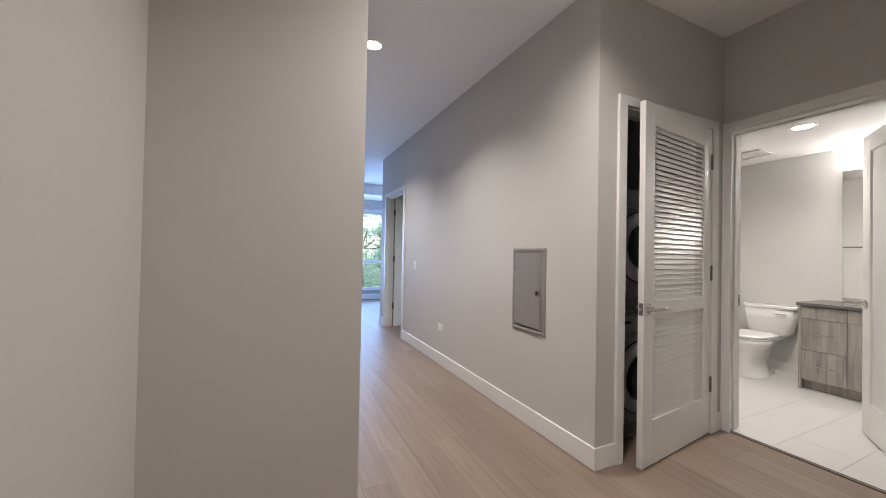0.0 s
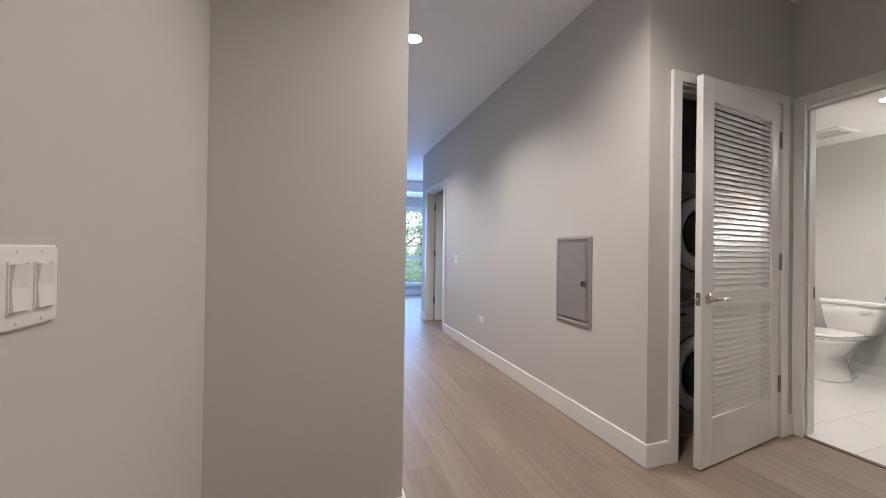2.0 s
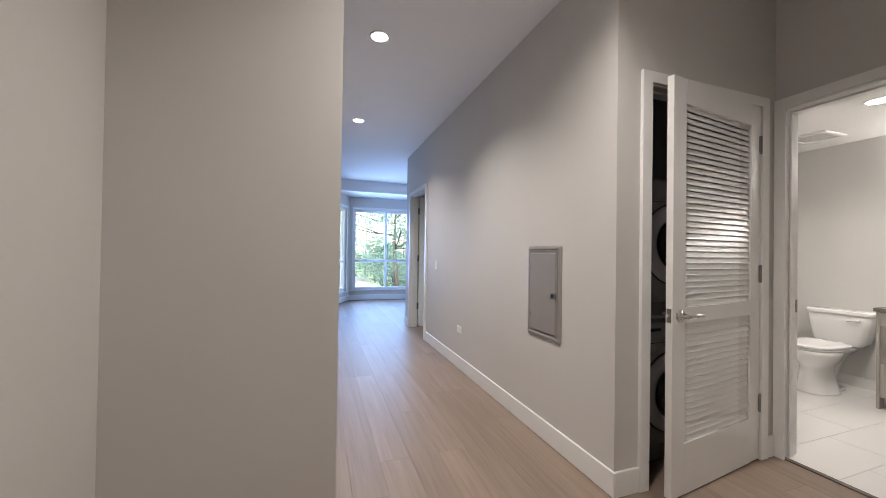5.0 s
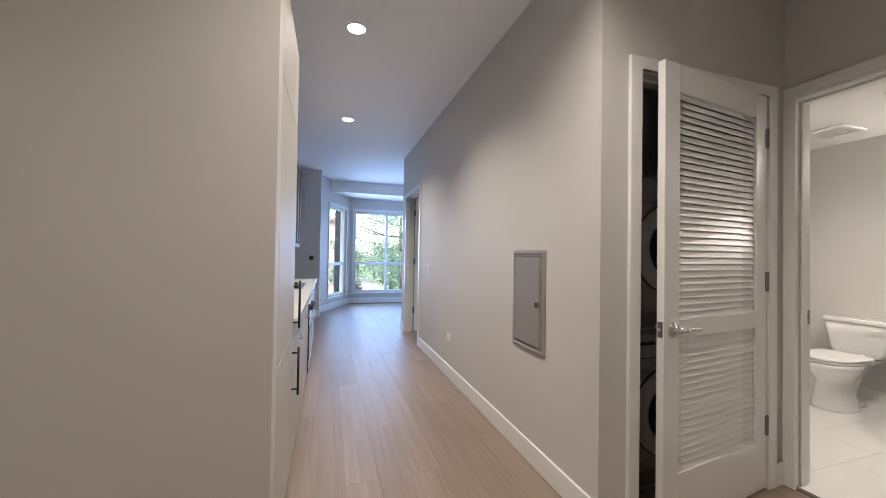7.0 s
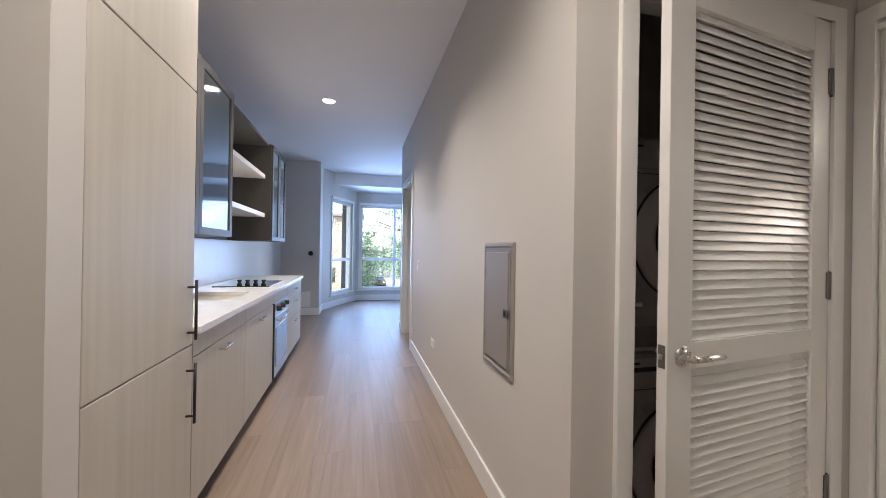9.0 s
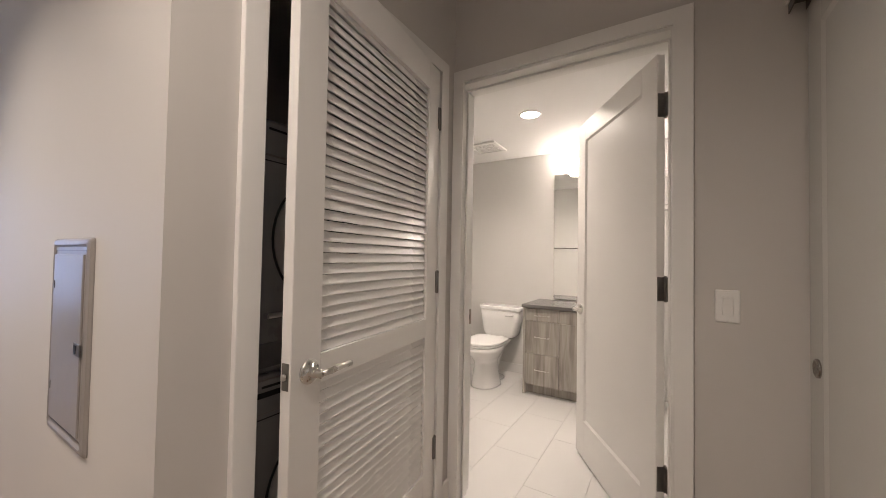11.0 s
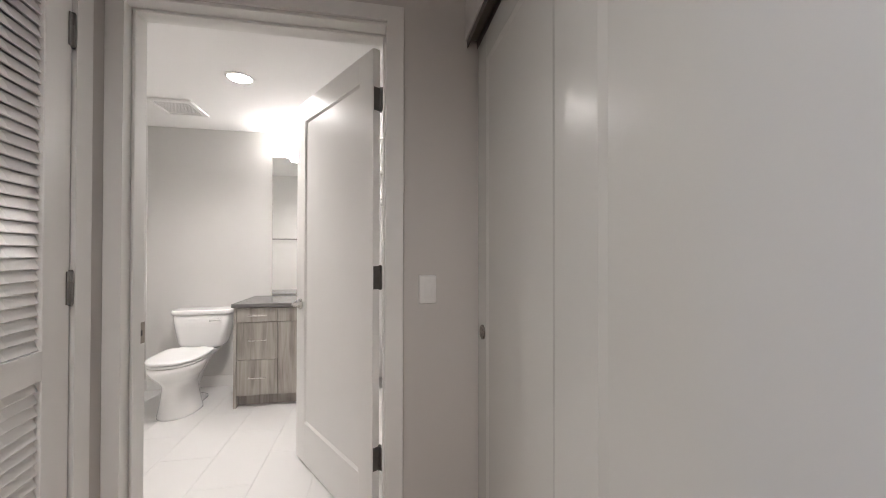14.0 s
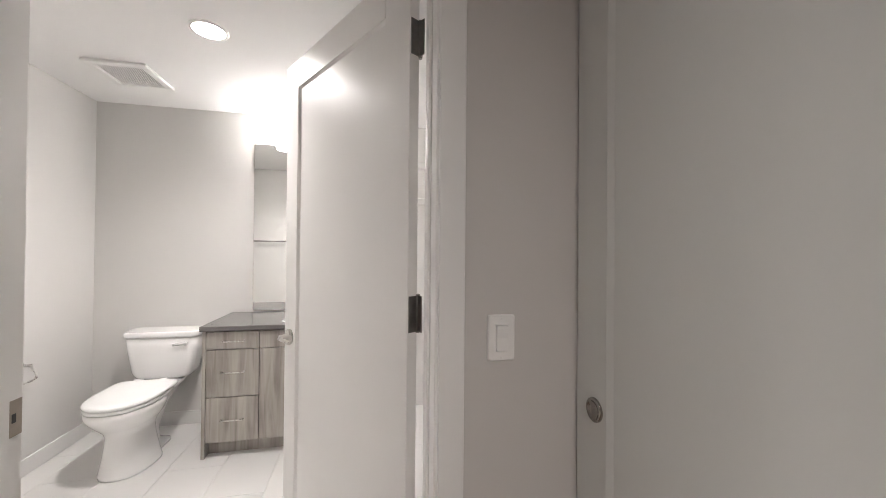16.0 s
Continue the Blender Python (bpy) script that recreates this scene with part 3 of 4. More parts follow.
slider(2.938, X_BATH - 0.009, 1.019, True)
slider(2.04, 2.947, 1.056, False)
tr = thing("door_track", pose(0, 0, 0), "dark bronze sliding door track under the header", "track")
bm = bmesh.new()
bx(bm, 2.02, X_BATH - 0.002, 0.962, 1.064, 2.0935, 2.0955)
for y, th in ((0.962, 0.004), (1.0197, 0.0016), (1.060, 0.004)):
    bx(bm, 2.02, X_BATH - 0.002, y, y + th, 2.064, 2.0935)
part("channel", bm, TRACK, tr)


# ---- wall plates ----
def switch_plate(m, gangs, label):
    """Local: plate in the xz plane, facing -y."""
    w = 0.070 + 0.046 * (gangs - 1)
    h = 0.114
    s = thing("light_switch", m, label, "switch")
    bm = bmesh.new()
    rings = []
    for k, y in ((0, 0), (0, -0.003), (0.003, -0.006), (0.010, -0.0065)):
        rings.append([(x, y, z) for x, z in rounded(w - 2 * k, h - 2 * k, 0.006)])
    loft(bm, rings, smooth=False)
    part("plate", bm, PLASTIC, s)
    for g in range(gangs):
        cx = (g - (gangs - 1) / 2) * 0.046
        bz = bmesh.new()
        for x0, x1, z0, z1 in ((-0.0172, -0.0157, -0.0340, 0.0340), (0.0157, 0.0172, -0.0340, 0.0340), (-0.0157, 0.0157, -0.0340, -0.0325), (-0.0157, 0.0157, 0.0325, 0.0340)):
            bx(bz, cx + x0, cx + x1, -0.0088, -0.0060, z0, z1)
        part("bezel", bz, PLASTIC, s)
        rk = bmesh.new()
        loft(rk, [[(x, -0.0065, -0.031), (x, -0.0125, -0.031), (x, -0.0102, 0.0), (x, -0.0138, 0.031), (x, -0.0065, 0.031)] for x in (cx - 0.0145, cx + 0.0145)], smooth=False)
        part("rocker", rk, PLASTIC, s)
        for z in (-0.048, 0.048):
            sc = bmesh.new()
            lathe(sc, (cx, -0.0064, z), (0, -1, 0), [(0.0027, 0), (0.0024, 0.0009), (0.0, 0.0012)], 12)
            part("screw", sc, PLASTIC, s)
    return s


def outlet_plate(m, label):
    s = thing("wall_outlet", m, label, "outlet")
    bm = bmesh.new()
    loft(bm, [[(x, y, z) for x, z in rounded(0.070 - 2 * k, 0.114 - 2 * k, 0.006)] for k, y in ((0, 0), (0, -0.003), (0.003, -0.006))], smooth=False)
    part("plate", bm, PLASTIC, s)
    for z in (-0.019, 0.019):
        o = part("socket", box(-0.015, 0.015, -0.0085, -0.006, z - 0.014, z + 0.014, 0.001), PLASTIC, s)
        for x in (-0.006, 0.006):
            part("slot", box(x - 0.001, x + 0.001, -0.0089, -0.0084, z - 0.004, z + 0.005), BLACK, o)
    return s


switch_plate(pose(X_LEFT, 1.481, 1.102, 0, 0, 90), 3, "white three-rocker light switch plate on the entry wall")
switch_plate(pose(X_BATH, 1.2245, 1.082, 0, 0, -90), 1, "white single rocker light switch beside the bathroom door")
switch_plate(pose(X_LONG, 5.272, 1.06, 0, 0, -90), 1, "small white light switch on the corridor wall")
outlet_plate(pose(X_LONG, 4.458, 0.409, 0, 0, -90) @ pose(0, 0, 0, 0, 90, 0), "white wall outlet above the corridor baseboard")


# ---- breaker panel ----
def breaker_panel():
    p = thing("breaker_panel", pose(X_LONG, 2.953, 0.967, 0, 0, -90), "flush grey metal breaker panel in the corridor wall", "panel")
    w, h = 0.372, 0.615
    bm = bmesh.new()
    rings = [[(x, y, z) for x, z in rounded(w - 2 * k, h - 2 * k, 0.012, 4)] for k, y in ((0, 0), (0, -0.004), (0.006, -0.010), (0.020, -0.013), (0.027, -0.0085))]
    loft(bm, rings, smooth=False)
    part("cover", bm, PANEL_GREY, p)
    dx0, dx1, dz0, dz1 = -0.150, 0.135, -0.262, 0.258
    dr = part("door", box(dx0, dx1, -0.0135, -0.006, dz0, dz1, 0.003, 2), PANEL_GREY, p)
    part("shadow_gap", loft(bmesh.new(), [[(x, y, z) for x, z in rounded(0.300 + 2 * k, 0.535 + 2 * k, 0.006, 2)] for k, y in ((0.004, -0.0075), (0.004, -0.0100), (0.001, -0.0100), (0.001, -0.0075))], False, False, False), HINGE, p)
    part("latch", box(0.090, 0.142, -0.0165, -0.0125, -0.032, 0.004, 0.0015), HINGE, dr, "dark slide latch")
    part("latch_tab", box(0.098, 0.116, -0.0180, -0.0160, -0.026, -0.002, 0.001), BLACK, dr)
    for x, z in ((-0.170, 0.255), (-0.170, -0.262), (0.170, 0.255), (0.170, -0.262)):
        part("cover_screw", lathe(bmesh.new(), (x, -0.0085, z), (0, -1, 0), [(0.005, 0), (0.004, 0.0025), (0, 0.003)], 10), HINGE, p)
    for z in (0.16, -0.16):
        part("hinge_pin", box(dx0 + 0.008, dx0 + 0.014, -0.0155, -0.013, z - 0.012, z + 0.012), HINGE, dr)
    return p


breaker_panel()


# ---- recessed lamps ----
def downlight(x, y, z, r, power, angle=128):
    d = thing("recessed_light", pose(x, y, z), "round white recessed ceiling light, switched on", "ceiling light")
    bm = bmesh.new()
    lathe(bm, (0, 0, 0), (0, 0, -1), [(r + 0.014, 0.0), (r + 0.014, 0.003), (r + 0.006, 0.007), (r, 0.006), (r - 0.002, 0.0025)], 40)
    part("trim_ring", bm, PLASTIC, d)
    bm = bmesh.new()
    lathe(bm, (0, 0, 0), (0, 0, -1), [(0.0, 0.0045), (r * 0.6, 0.0045), (r - 0.001, 0.003)], 40)
    part("lens", bm, LAMP, d, "glowing frosted lens")
    la = bpy.data.lights.new("downlight", "SPOT")
    la.energy, la.spot_size, la.spot_blend, la.shadow_soft_size = power, radians(angle), 0.85, 0.055
    la.color = LAMP_COLOUR
    o = new("downlight", la)
    o.matrix_basis = pose(x, y, z - 0.03)
    return d


downlight(1.435, 3.60, CEIL, 0.062, HALL_WATTS)
downlight(1.468, 5.42, CEIL, 0.062, HALL_WATTS)
downlight(1.78, 1.86, CEIL, 0.062, HALL_END_WATTS, 146)
downlight(1.20, -0.05, CEIL, 0.062, ENTRY_WATTS, 165)
downlight(4.79, 2.30, BATH_CEIL, 0.072, BATH_WATTS, 150)


# ---- washer and dryer ----
RING = material("ring_plastic", (0.58, 0.58, 0.59), 0.25, 0, 10, 0.02)


def front_loader(name, z0, cz, label, dryer):
    a = thing(name, pose(3.07, 2.52, z0), label, "washer" if not dryer else "dryer")
    h = 0.84
    part("body", box(-0.30, 0.30, 0.0, 0.60, 0.0, h, 0.012, 2), APPLIANCE, a)
    bm = bmesh.new()
    lathe(bm, (0.0, 0.0, cz), (0, -1, 0), [(0.240, 0.0), (0.240, 0.016), (0.222, 0.030), (0.180, 0.034), (0.158, 0.024), (0.158, 0.018)], 48)
    dr = part("door_ring", bm, RING, a, "grey porthole ring")
    bm = bmesh.new()
    lathe(bm, (0.0, 0.0, cz), (0, -1, 0), [(0.160, 0.020), (0.12, 0.034), (0.06, 0.042), (0.0, 0.044)], 40)
    part("door_glass", bm, DARK_GLASS, dr, "dark porthole glass")
    part("control_panel", box(-0.295, 0.295, -0.006, 0.004, h - 0.125, h - 0.012, 0.003), PANEL_GREY, a)
    part("display", box(0.02, 0.2, -0.008, -0.004, h - 0.10, h - 0.04, 0.001), BLACK, a)
    part("name_bar", box(-0.27, -0.205, -0.0075, -0.005, h - 0.040, h - 0.032), BLACK, a)
    part("gasket", lathe(bmesh.new(), (0.0, 0.0, cz), (0, -1, 0), [(0.247, -0.002), (0.247, 0.004), (0.2395, 0.004)], 48), BLACK, a, "thin black gap round the porthole")
    part("panel_seam", box(-0.295, 0.295, -0.0022, 0.002, h - 0.142, h - 0.139), BLACK, a)
    if not dryer:
        part("pull_recess", box(-0.285, -0.10, -0.0075, -0.003, h - 0.070, h - 0.052), BLACK, a)
    else:
        part("door_pull", box(-0.27, -0.215, -0.030, -0.001, cz - 0.265, cz - 0.245, 0.004), CHROME, a, "small chrome door pull")
    part("front_cap", box(-0.292, -0.02, -0.0068, 0.002, h - 0.122, h - 0.014, 0.003), APPLIANCE, a)
    part("kick_plate", box(-0.29, 0.29, -0.004, 0.004, 0.02, 0.10, 0.002), RUBBER, a)
    return a


front_loader("washing_machine", 0.0, 0.40, "grey front-loading washing machine in the laundry closet", False)
front_loader("clothes_dryer", 0.845, 0.445, "grey clothes dryer stacked on the washing machine", True)


# ---- bathroom ----
def toilet():
    t = thing("toilet", pose(5.62, 2.92, 0), "white two-piece toilet with closed lid", "toilet")
    # local: x towards the wall (back), bowl towards -x
    def egg(cx, front, back, half, n=44, square=0.9):
        out = []
        for i in range(n):
            a = 2 * math.pi * i / n
            c, s = math.cos(a), math.sin(a)
            r = front if c < 0 else back
            e = square if c > 0 else 0.9
            out.append((cx + r * math.copysign(abs(c) ** e, c), half * math.copysign(abs(s) ** e, s)))
        return out
    sections = [(0.0, -0.19, 0.218, 0.11, 0.136), (0.015, -0.19, 0.218, 0.11, 0.136), (0.03, -0.19, 0.215, 0.105, 0.132), (0.10, -0.19, 0.205, 0.085, 0.119), (0.17, -0.19, 0.198, 0.06, 0.108),
                (0.225, -0.192, 0.194, 0.055, 0.104), (0.255, -0.200, 0.200, 0.10, 0.112), (0.280, -0.215, 0.208, 0.14, 0.130), (0.310, -0.232, 0.221, 0.17, 0.152), (0.340, -0.245, 0.232, 0.195, 0.167),
                (0.362, -0.25, 0.238, 0.20, 0.175), (0.395, -0.25, 0.238, 0.20, 0.176)]
    bm = bmesh.new()
    loft(bm, [[(x, y, z) for x, y in egg(c, f, b, hw)] for z, c, f, b, hw in sections])
    part("bowl", bm, CERAMIC, t)
    bm = bmesh.new()
    loft(bm, [[(x + cx, y, z) for x, y in rounded(w, d, 0.04)] for z, cx, w, d in ((0.0, -0.05, 0.25, 0.17), (0.020, -0.05, 0.25, 0.17), (0.030, -0.05, 0.22, 0.13), (0.05, -0.06, 0.18, 0.09), (0.13, -0.07, 0.15, 0.10),
              (0.20, -0.04, 0.15, 0.125), (0.26, -0.01, 0.17, 0.13), (0.31, 0.02, 0.22, 0.16), (0.35, 0.05, 0.28, 0.21), (0.395, 0.06, 0.32, 0.26))])
    part("trapway", bm, CERAMIC, t)
    bm = bmesh.new()
    loft(bm, [[(x, y, z) for x, y in egg(-0.25, 0.241 + k, 0.205, 0.178 + k, 44, 0.5)] for z, k in ((0.397, -0.006), (0.400, 0), (0.412, 0.0), (0.416, -0.008))])
    part("seat", bm, SEAT, t)
    bm = bmesh.new()
    loft(bm, [[(x, y, z) for x, y in egg(-0.25, 0.244 + k, 0.208, 0.180 + k, 44, 0.22)] for z, k in ((0.420, -0.006), (0.422, 0), (0.433, 0.0), (0.439, -0.005), (0.441, -0.016), (0.442, -0.06))])
    part("lid", bm, SEAT, t)
    for y in (-0.075, 0.075):
        part("lid_hinge", cyl(bmesh.new(), (-0.022, y - 0.022, 0.43), (-0.022, y + 0.022, 0.43), 0.014, n=14), SEAT, t)
    bm = bmesh.new()
    loft(bm, [[(x + 0.165 - 0.5 * (0.19 - w) * 0.2, y, z) for x, y in rounded(w, d, 0.045)] for z, w, d in ((0.400, 0.120, 0.28), (0.408, 0.146, 0.325), (0.425, 0.160, 0.356), (0.45, 0.168, 0.376), (0.58, 0.182, 0.420), (0.690, 0.188, 0.446))])
    part("tank", bm, CERAMIC, t)
    bm = bmesh.new()
    loft(bm, [[(x + 0.163, y, z) for x, y in rounded(w, d, 0.05)] for z, w, d in ((0.690, 0.200, 0.462), (0.696, 0.206, 0.468), (0.718, 0.206, 0.468), (0.729, 0.192, 0.452))])
    part("tank_lid", bm, CERAMIC, t)
    bm = bmesh.new()
    lathe(bm, (0.072, -0.155, 0.645), (-1, 0, 0), [(0.014, 0), (0.014, 0.012), (0.0, 0.014)], 16)
    tube(bm, [(0.060, -0.155, 0.645), (0.052, -0.13, 0.644), (0.050, -0.085, 0.640)], 0.008, 10)
    part("flush_lever", bm, CERAMIC, t, "white flush lever")
    for y in (-0.058, 0.058):
        part("bolt_cap", lathe(bmesh.new(), (0.02, y, 0.018), (0, 0, 1), [(0.016, 0), (0.015, 0.014), (0, 0.02)], 14), CERAMIC, t)
    return t


toilet()


def vanity():
    y1, y0 = 2.532, 1.60
    x0, xb = 5.375, X_FAR - 0.003
    v = thing("vanity_cabinet", pose(0, 0, 0), "grey wood-grain vanity cabinet with drawers and stone top", "vanity")
    part("side_panel", box(x0 - 0.018, xb, y1 - 0.02, y1, 0.0, 0.79, 0.001), GREY_WOOD, v)
    part("side_panel", box(x0 - 0.018, xb, y0, y0 + 0.02, 0.0, 0.79, 0.001), GREY_WOOD, v)
    part("carcass", box(x0 + 0.002, xb, y0 + 0.02, y1 - 0.02, 0.09, 0.785), SLAB, v)
    part("toe_kick", box(x0 + 0.05, x0 + 0.065, y0 + 0.02, y1 - 0.02, 0.0, 0.09), GREY_WOOD, v)

    def front(nm, ya, yb, za, zb, pull):
        f = part(nm, box(x0 - 0.019, x0, ya + 0.002, yb - 0.002, za + 0.002, zb - 0.002, 0.0015), GREY_WOOD, v)
        if pull:
            py, pz = pull
            bm = bmesh.new()
            tube(bm, [(x0 - 0.019, py - 0.062, pz), (x0 - 0.038, py - 0.062, pz), (x0 - 0.040, py - 0.05, pz), (x0 - 0.040, py + 0.05, pz), (x0 - 0.038, py + 0.062, pz), (x0 - 0.019, py + 0.062, pz)], 0.0045, 8)
            part("pull", bm, NICKEL, f, "slim satin nickel bar pull")
    ym = 2.205
    front("drawer", ym, y1 - 0.021, 0.672, 0.785, (2.355, 0.725))
    front("drawer", ym, y1 - 0.021, 0.375, 0.672, (2.355, 0.53))
    front("drawer", ym, y1 - 0.021, 0.095, 0.375, (2.355, 0.235))
    front("door", y0 + 0.021, ym, 0.095, 0.672, None)
    front("false_front", y0 + 0.021, ym, 0.672, 0.785, None)
    part("countertop", box(x0 - 0.035, xb, y0 - 0.012, y1 + 0.012, 0.79, 0.820, 0.003), STONE, v, "dark grey stone top")
    part("basin", loft(bmesh.new(), [[(5.60 + x, 1.87 + y, z) for x, y in rounded(w, d, 0.06)] for w, d, z in ((0.36, 0.46, 0.8205), (0.36, 0.46, 0.8225), (0.34, 0.44, 0.8225), (0.33, 0.43, 0.8208))], False, True), CERAMIC, v)
    fa = bmesh.new()
    cyl(fa, (5.80, 1.90, 0.82), (5.80, 1.90, 0.90), 0.022, n=18)
    tube(fa, [(5.80, 1.90, 0.89), (5.77, 1.90, 0.925), (5.72, 1.90, 0.930), (5.68, 1.90, 0.915)], 0.013, 12)
    part("faucet", fa, CHROME, v, "low chrome basin faucet")
    return v


vanity()

mi = thing("bathroom_mirror", pose(X_FAR, 1.66, 0.832), "frameless rectangular mirror on the wall above the vanity", "mirror")
part("glass", box(-0.009, -0.003, 0.0, 0.735, 0.0, 1.28), MIRROR, mi)
part("edge", box(-0.0085, -0.002, 0.7352, 0.738, 0.0, 1.28), NICKEL, mi)
part("top_channel", box(-0.011, -0.002, 0.0, 0.738, 1.2802, 1.288), NICKEL, mi)


def vanity_light():
    v = thing("vanity_light", pose(X_FAR, 1.98, 2.19), "glowing vanity light bar with glass shades above the mirror", "wall lamp")
    part("back_plate", box(-0.022, -0.002, -0.30, 0.30, -0.035, 0.035, 0.004), NICKEL, v)
    for y in (-0.22, 0.0, 0.22):
        part("arm", cyl(bmesh.new(), (-0.022, y, 0), (-0.075, y, 0), 0.009, n=12), NICKEL, v)
        bm = bmesh.new()
        lathe(bm, (-0.085, y, -0.085), (0, 0, 1), [(0.0, 0.0), (0.052, 0.0), (0.056, 0.02), (0.056, 0.13), (0.03, 0.15), (0.0, 0.152)], 24)
        part("shade", bm, SHADE, v, "glowing white glass shade")
    return v


vanity_light()

ve = thing("exhaust_vent", pose(5.38, 2.945, BATH_CEIL), "square white exhaust fan grille on the bathroom ceiling", "vent")
bm = bmesh.new()
bx(bm, -0.165, -0.125, -0.16, 0.16, -0.018, 0, 0.004)
bx(bm, 0.125, 0.165, -0.16, 0.16, -0.018, 0, 0.004)
bx(bm, -0.125, 0.125, -0.16, -0.12, -0.018, 0, 0.004)
bx(bm, -0.125, 0.125, 0.12, 0.16, -0.018, 0, 0.004)
part("frame", bm, PLASTIC, ve)
for i in range(22):
    y = -0.1145 + i * 0.0109
    part("slat", box(-0.125, 0.125, y - 0.0024, y + 0.0024, -0.009, -0.0075), PLASTIC, ve)
part("backing", box(-0.125, 0.125, -0.12, 0.12, -0.004, -0.001), PANEL_GREY, ve)


def paper_holder():
    p = thing("paper_holder", pose(5.265, Y_BATH_N, 0.595), "chrome toilet paper holder on the bathroom wall", "holder")
    for x in (-0.075, 0.075):
        bm = bmesh.new()
        lathe(bm, (x, 0, 0.04), (0, -1, 0), [(0.024, 0), (0.023, 0.007), (0.018, 0.011), (0.009, 0.014), (0.008, 0.058), (0.010, 0.062), (0, 0.064)], 20)
        part("post", bm, NICKEL, p)
    arm = [(-0.075, -0.055, 0.04), (-0.077, -0.070, 0.015), (-0.075, -0.082, -0.012), (-0.066, -0.088, -0.028), (-0.045, -0.090, -0.034), (0.045, -0.090, -0.034), (0.066, -0.088, -0.028), (0.075, -0.082, -0.012), (0.077, -0.070, 0.015), (0.075, -0.055, 0.04)]
    part("bar", tube(bmesh.new(), arm, 0.0055, 12), NICKEL, p, "thin curved chrome bar")


paper_holder()


def towel_bar():
    p = thing("towel_bar", pose(X_BATH + 0.149, 2.80, 1.415), "dark nickel towel bar on the wall inside the bathroom door", "towel bar")
    for y in (-0.28, 0.28):
        bm = bmesh.new()
        lathe(bm, (0, y, 0), (1, 0, 0), [(0.026, 0), (0.024, 0.01), (0.010, 0.014), (0.010, 0.06), (0, 0.062)], 20)
        part("post", bm, PULL, p)
    part("bar", cyl(bmesh.new(), (0.05, -0.30, 0), (0.05, 0.30, 0), 0.008, n=14), PULL, p)


towel_bar()

ss = thing("shower_surround", pose(X_FAR, 0, 0), "glossy white shower surround panel with moulded ledges", "shower wall")
part("panel", box(-0.012, -0.0005, Y_BATH_S + 0.002, 1.56, 0.0, 2.345, 0.003), PLASTIC, ss)
for z in (1.72, 2.02):
    part("ledge", box(-0.040, -0.0115, Y_BATH_S + 0.004, 1.54, z - 0.03, z + 0.03, 0.010), PLASTIC, ss)

BT = 0.011
for nm, (a, b, c, d) in (("bath_base_north", (X_BATH + 0.149, X_FAR, Y_BATH_N - BT, Y_BATH_N)), ("bath_base_far", (X_FAR - BT, X_FAR, 2.535, Y_BATH_N - BT - 0.001)),
                         ("bath_base_door", (X_BATH + 0.149, X_BATH + 0.149 + BT, BATH[1] + 0.063, Y_BATH_N - BT - 0.001))):
    structure(nm, box(a, b, c, d, 0, 0.098, 0.002), TILE, "pale porcelain tile base along the bathroom wall")

# ---- kitchen ----
CAB_X = 1.085        # carcass front; fronts stand 20 mm proud
KY0 = Y_STUB + 0.112


def bar_handle(parent, x, y, z0, z1):
    bm = bmesh.new()
    cyl(bm, (x + 0.032, y, z0), (x + 0.032, y, z1), 0.006, n=10)
    for z in (z0 + 0.03, z1 - 0.03):
        cyl(bm, (x, y, z), (x + 0.032, y, z), 0.005, n=8)
    part("handle", bm, BLACK, parent, "long black bar handle")


def tall_cabinet():
    t = thing("tall_cabinet", pose(0, 0, 0), "tall pale wood panelled fridge cabinet with black handles", "cabinet")
    y0, y1 = KY0, 3.10
    part("body", box(X_KITCHEN + 0.002, CAB_X, y0, y1, 0.09, 2.30), PALE_WOOD, t)
    part("toe_kick", box(X_KITCHEN + 0.06, CAB_X - 0.05, y0 + 0.005, y1, 0.0, 0.09), BLACK, t)
    for nm, za, zb, hz in (("drawer", 0.095, 0.806, (0.49, 0.74)), ("door", 0.812, 1.895, (0.84, 1.09)), ("top_door", 1.901, 2.30, None)):
        f = part(nm, box(CAB_X + 0.0005, CAB_X + 0.020, y0 + 0.003, y1 - 0.002, za, zb, 0.0015), PALE_WOOD, t)
        if hz:
            bar_handle(f, CAB_X + 0.020, y1 - 0.055, *hz)
    return t


tall_cabinet()


def base_cabinet(y0, y1, fronts):
    """fronts: list of (za, zb, handle z or None)."""
    c = thing("base_cabinet", pose(0, 0, 0), "pale wood base cabinet under the white counter", "cabinet", "kitchen base cabinets")
    part("body", box(X_KITCHEN + 0.002, CAB_X, y0, y1, 0.09, 0.849), PALE_WOOD, c)
    part("toe_kick", box(X_KITCHEN + 0.06, CAB_X - 0.055, y0, y1, 0.0, 0.09), BLACK, c)
    for za, zb, hz in fronts:
        f = part("front", box(CAB_X + 0.0005, CAB_X + 0.020, y0 + 0.002, y1 - 0.002, za, zb, 0.0015), PALE_WOOD, c)
        if hz:
            bm = bmesh.new()
            ym = (y0 + y1) / 2
            tube(bm, [(CAB_X + 0.02, ym - 0.06, hz), (CAB_X + 0.045, ym - 0.06, hz), (CAB_X + 0.045, ym + 0.06, hz), (CAB_X + 0.02, ym + 0.06, hz)], 0.006, 8)
            part("handle", bm, CHROME, f, "chrome bar handle")
    return c


base_cabinet(3.102, 3.86, [(0.095, 0.745, 0.70), (0.750, 0.846, None)])
base_cabinet(3.862, 4.650, [(0.095, 0.745, 0.70), (0.750, 0.846, None)])
base_cabinet(5.292, 6.200, [(0.095, 0.45, 0.41), (0.455, 0.67, 0.63), (0.675, 0.846, 0.77)])


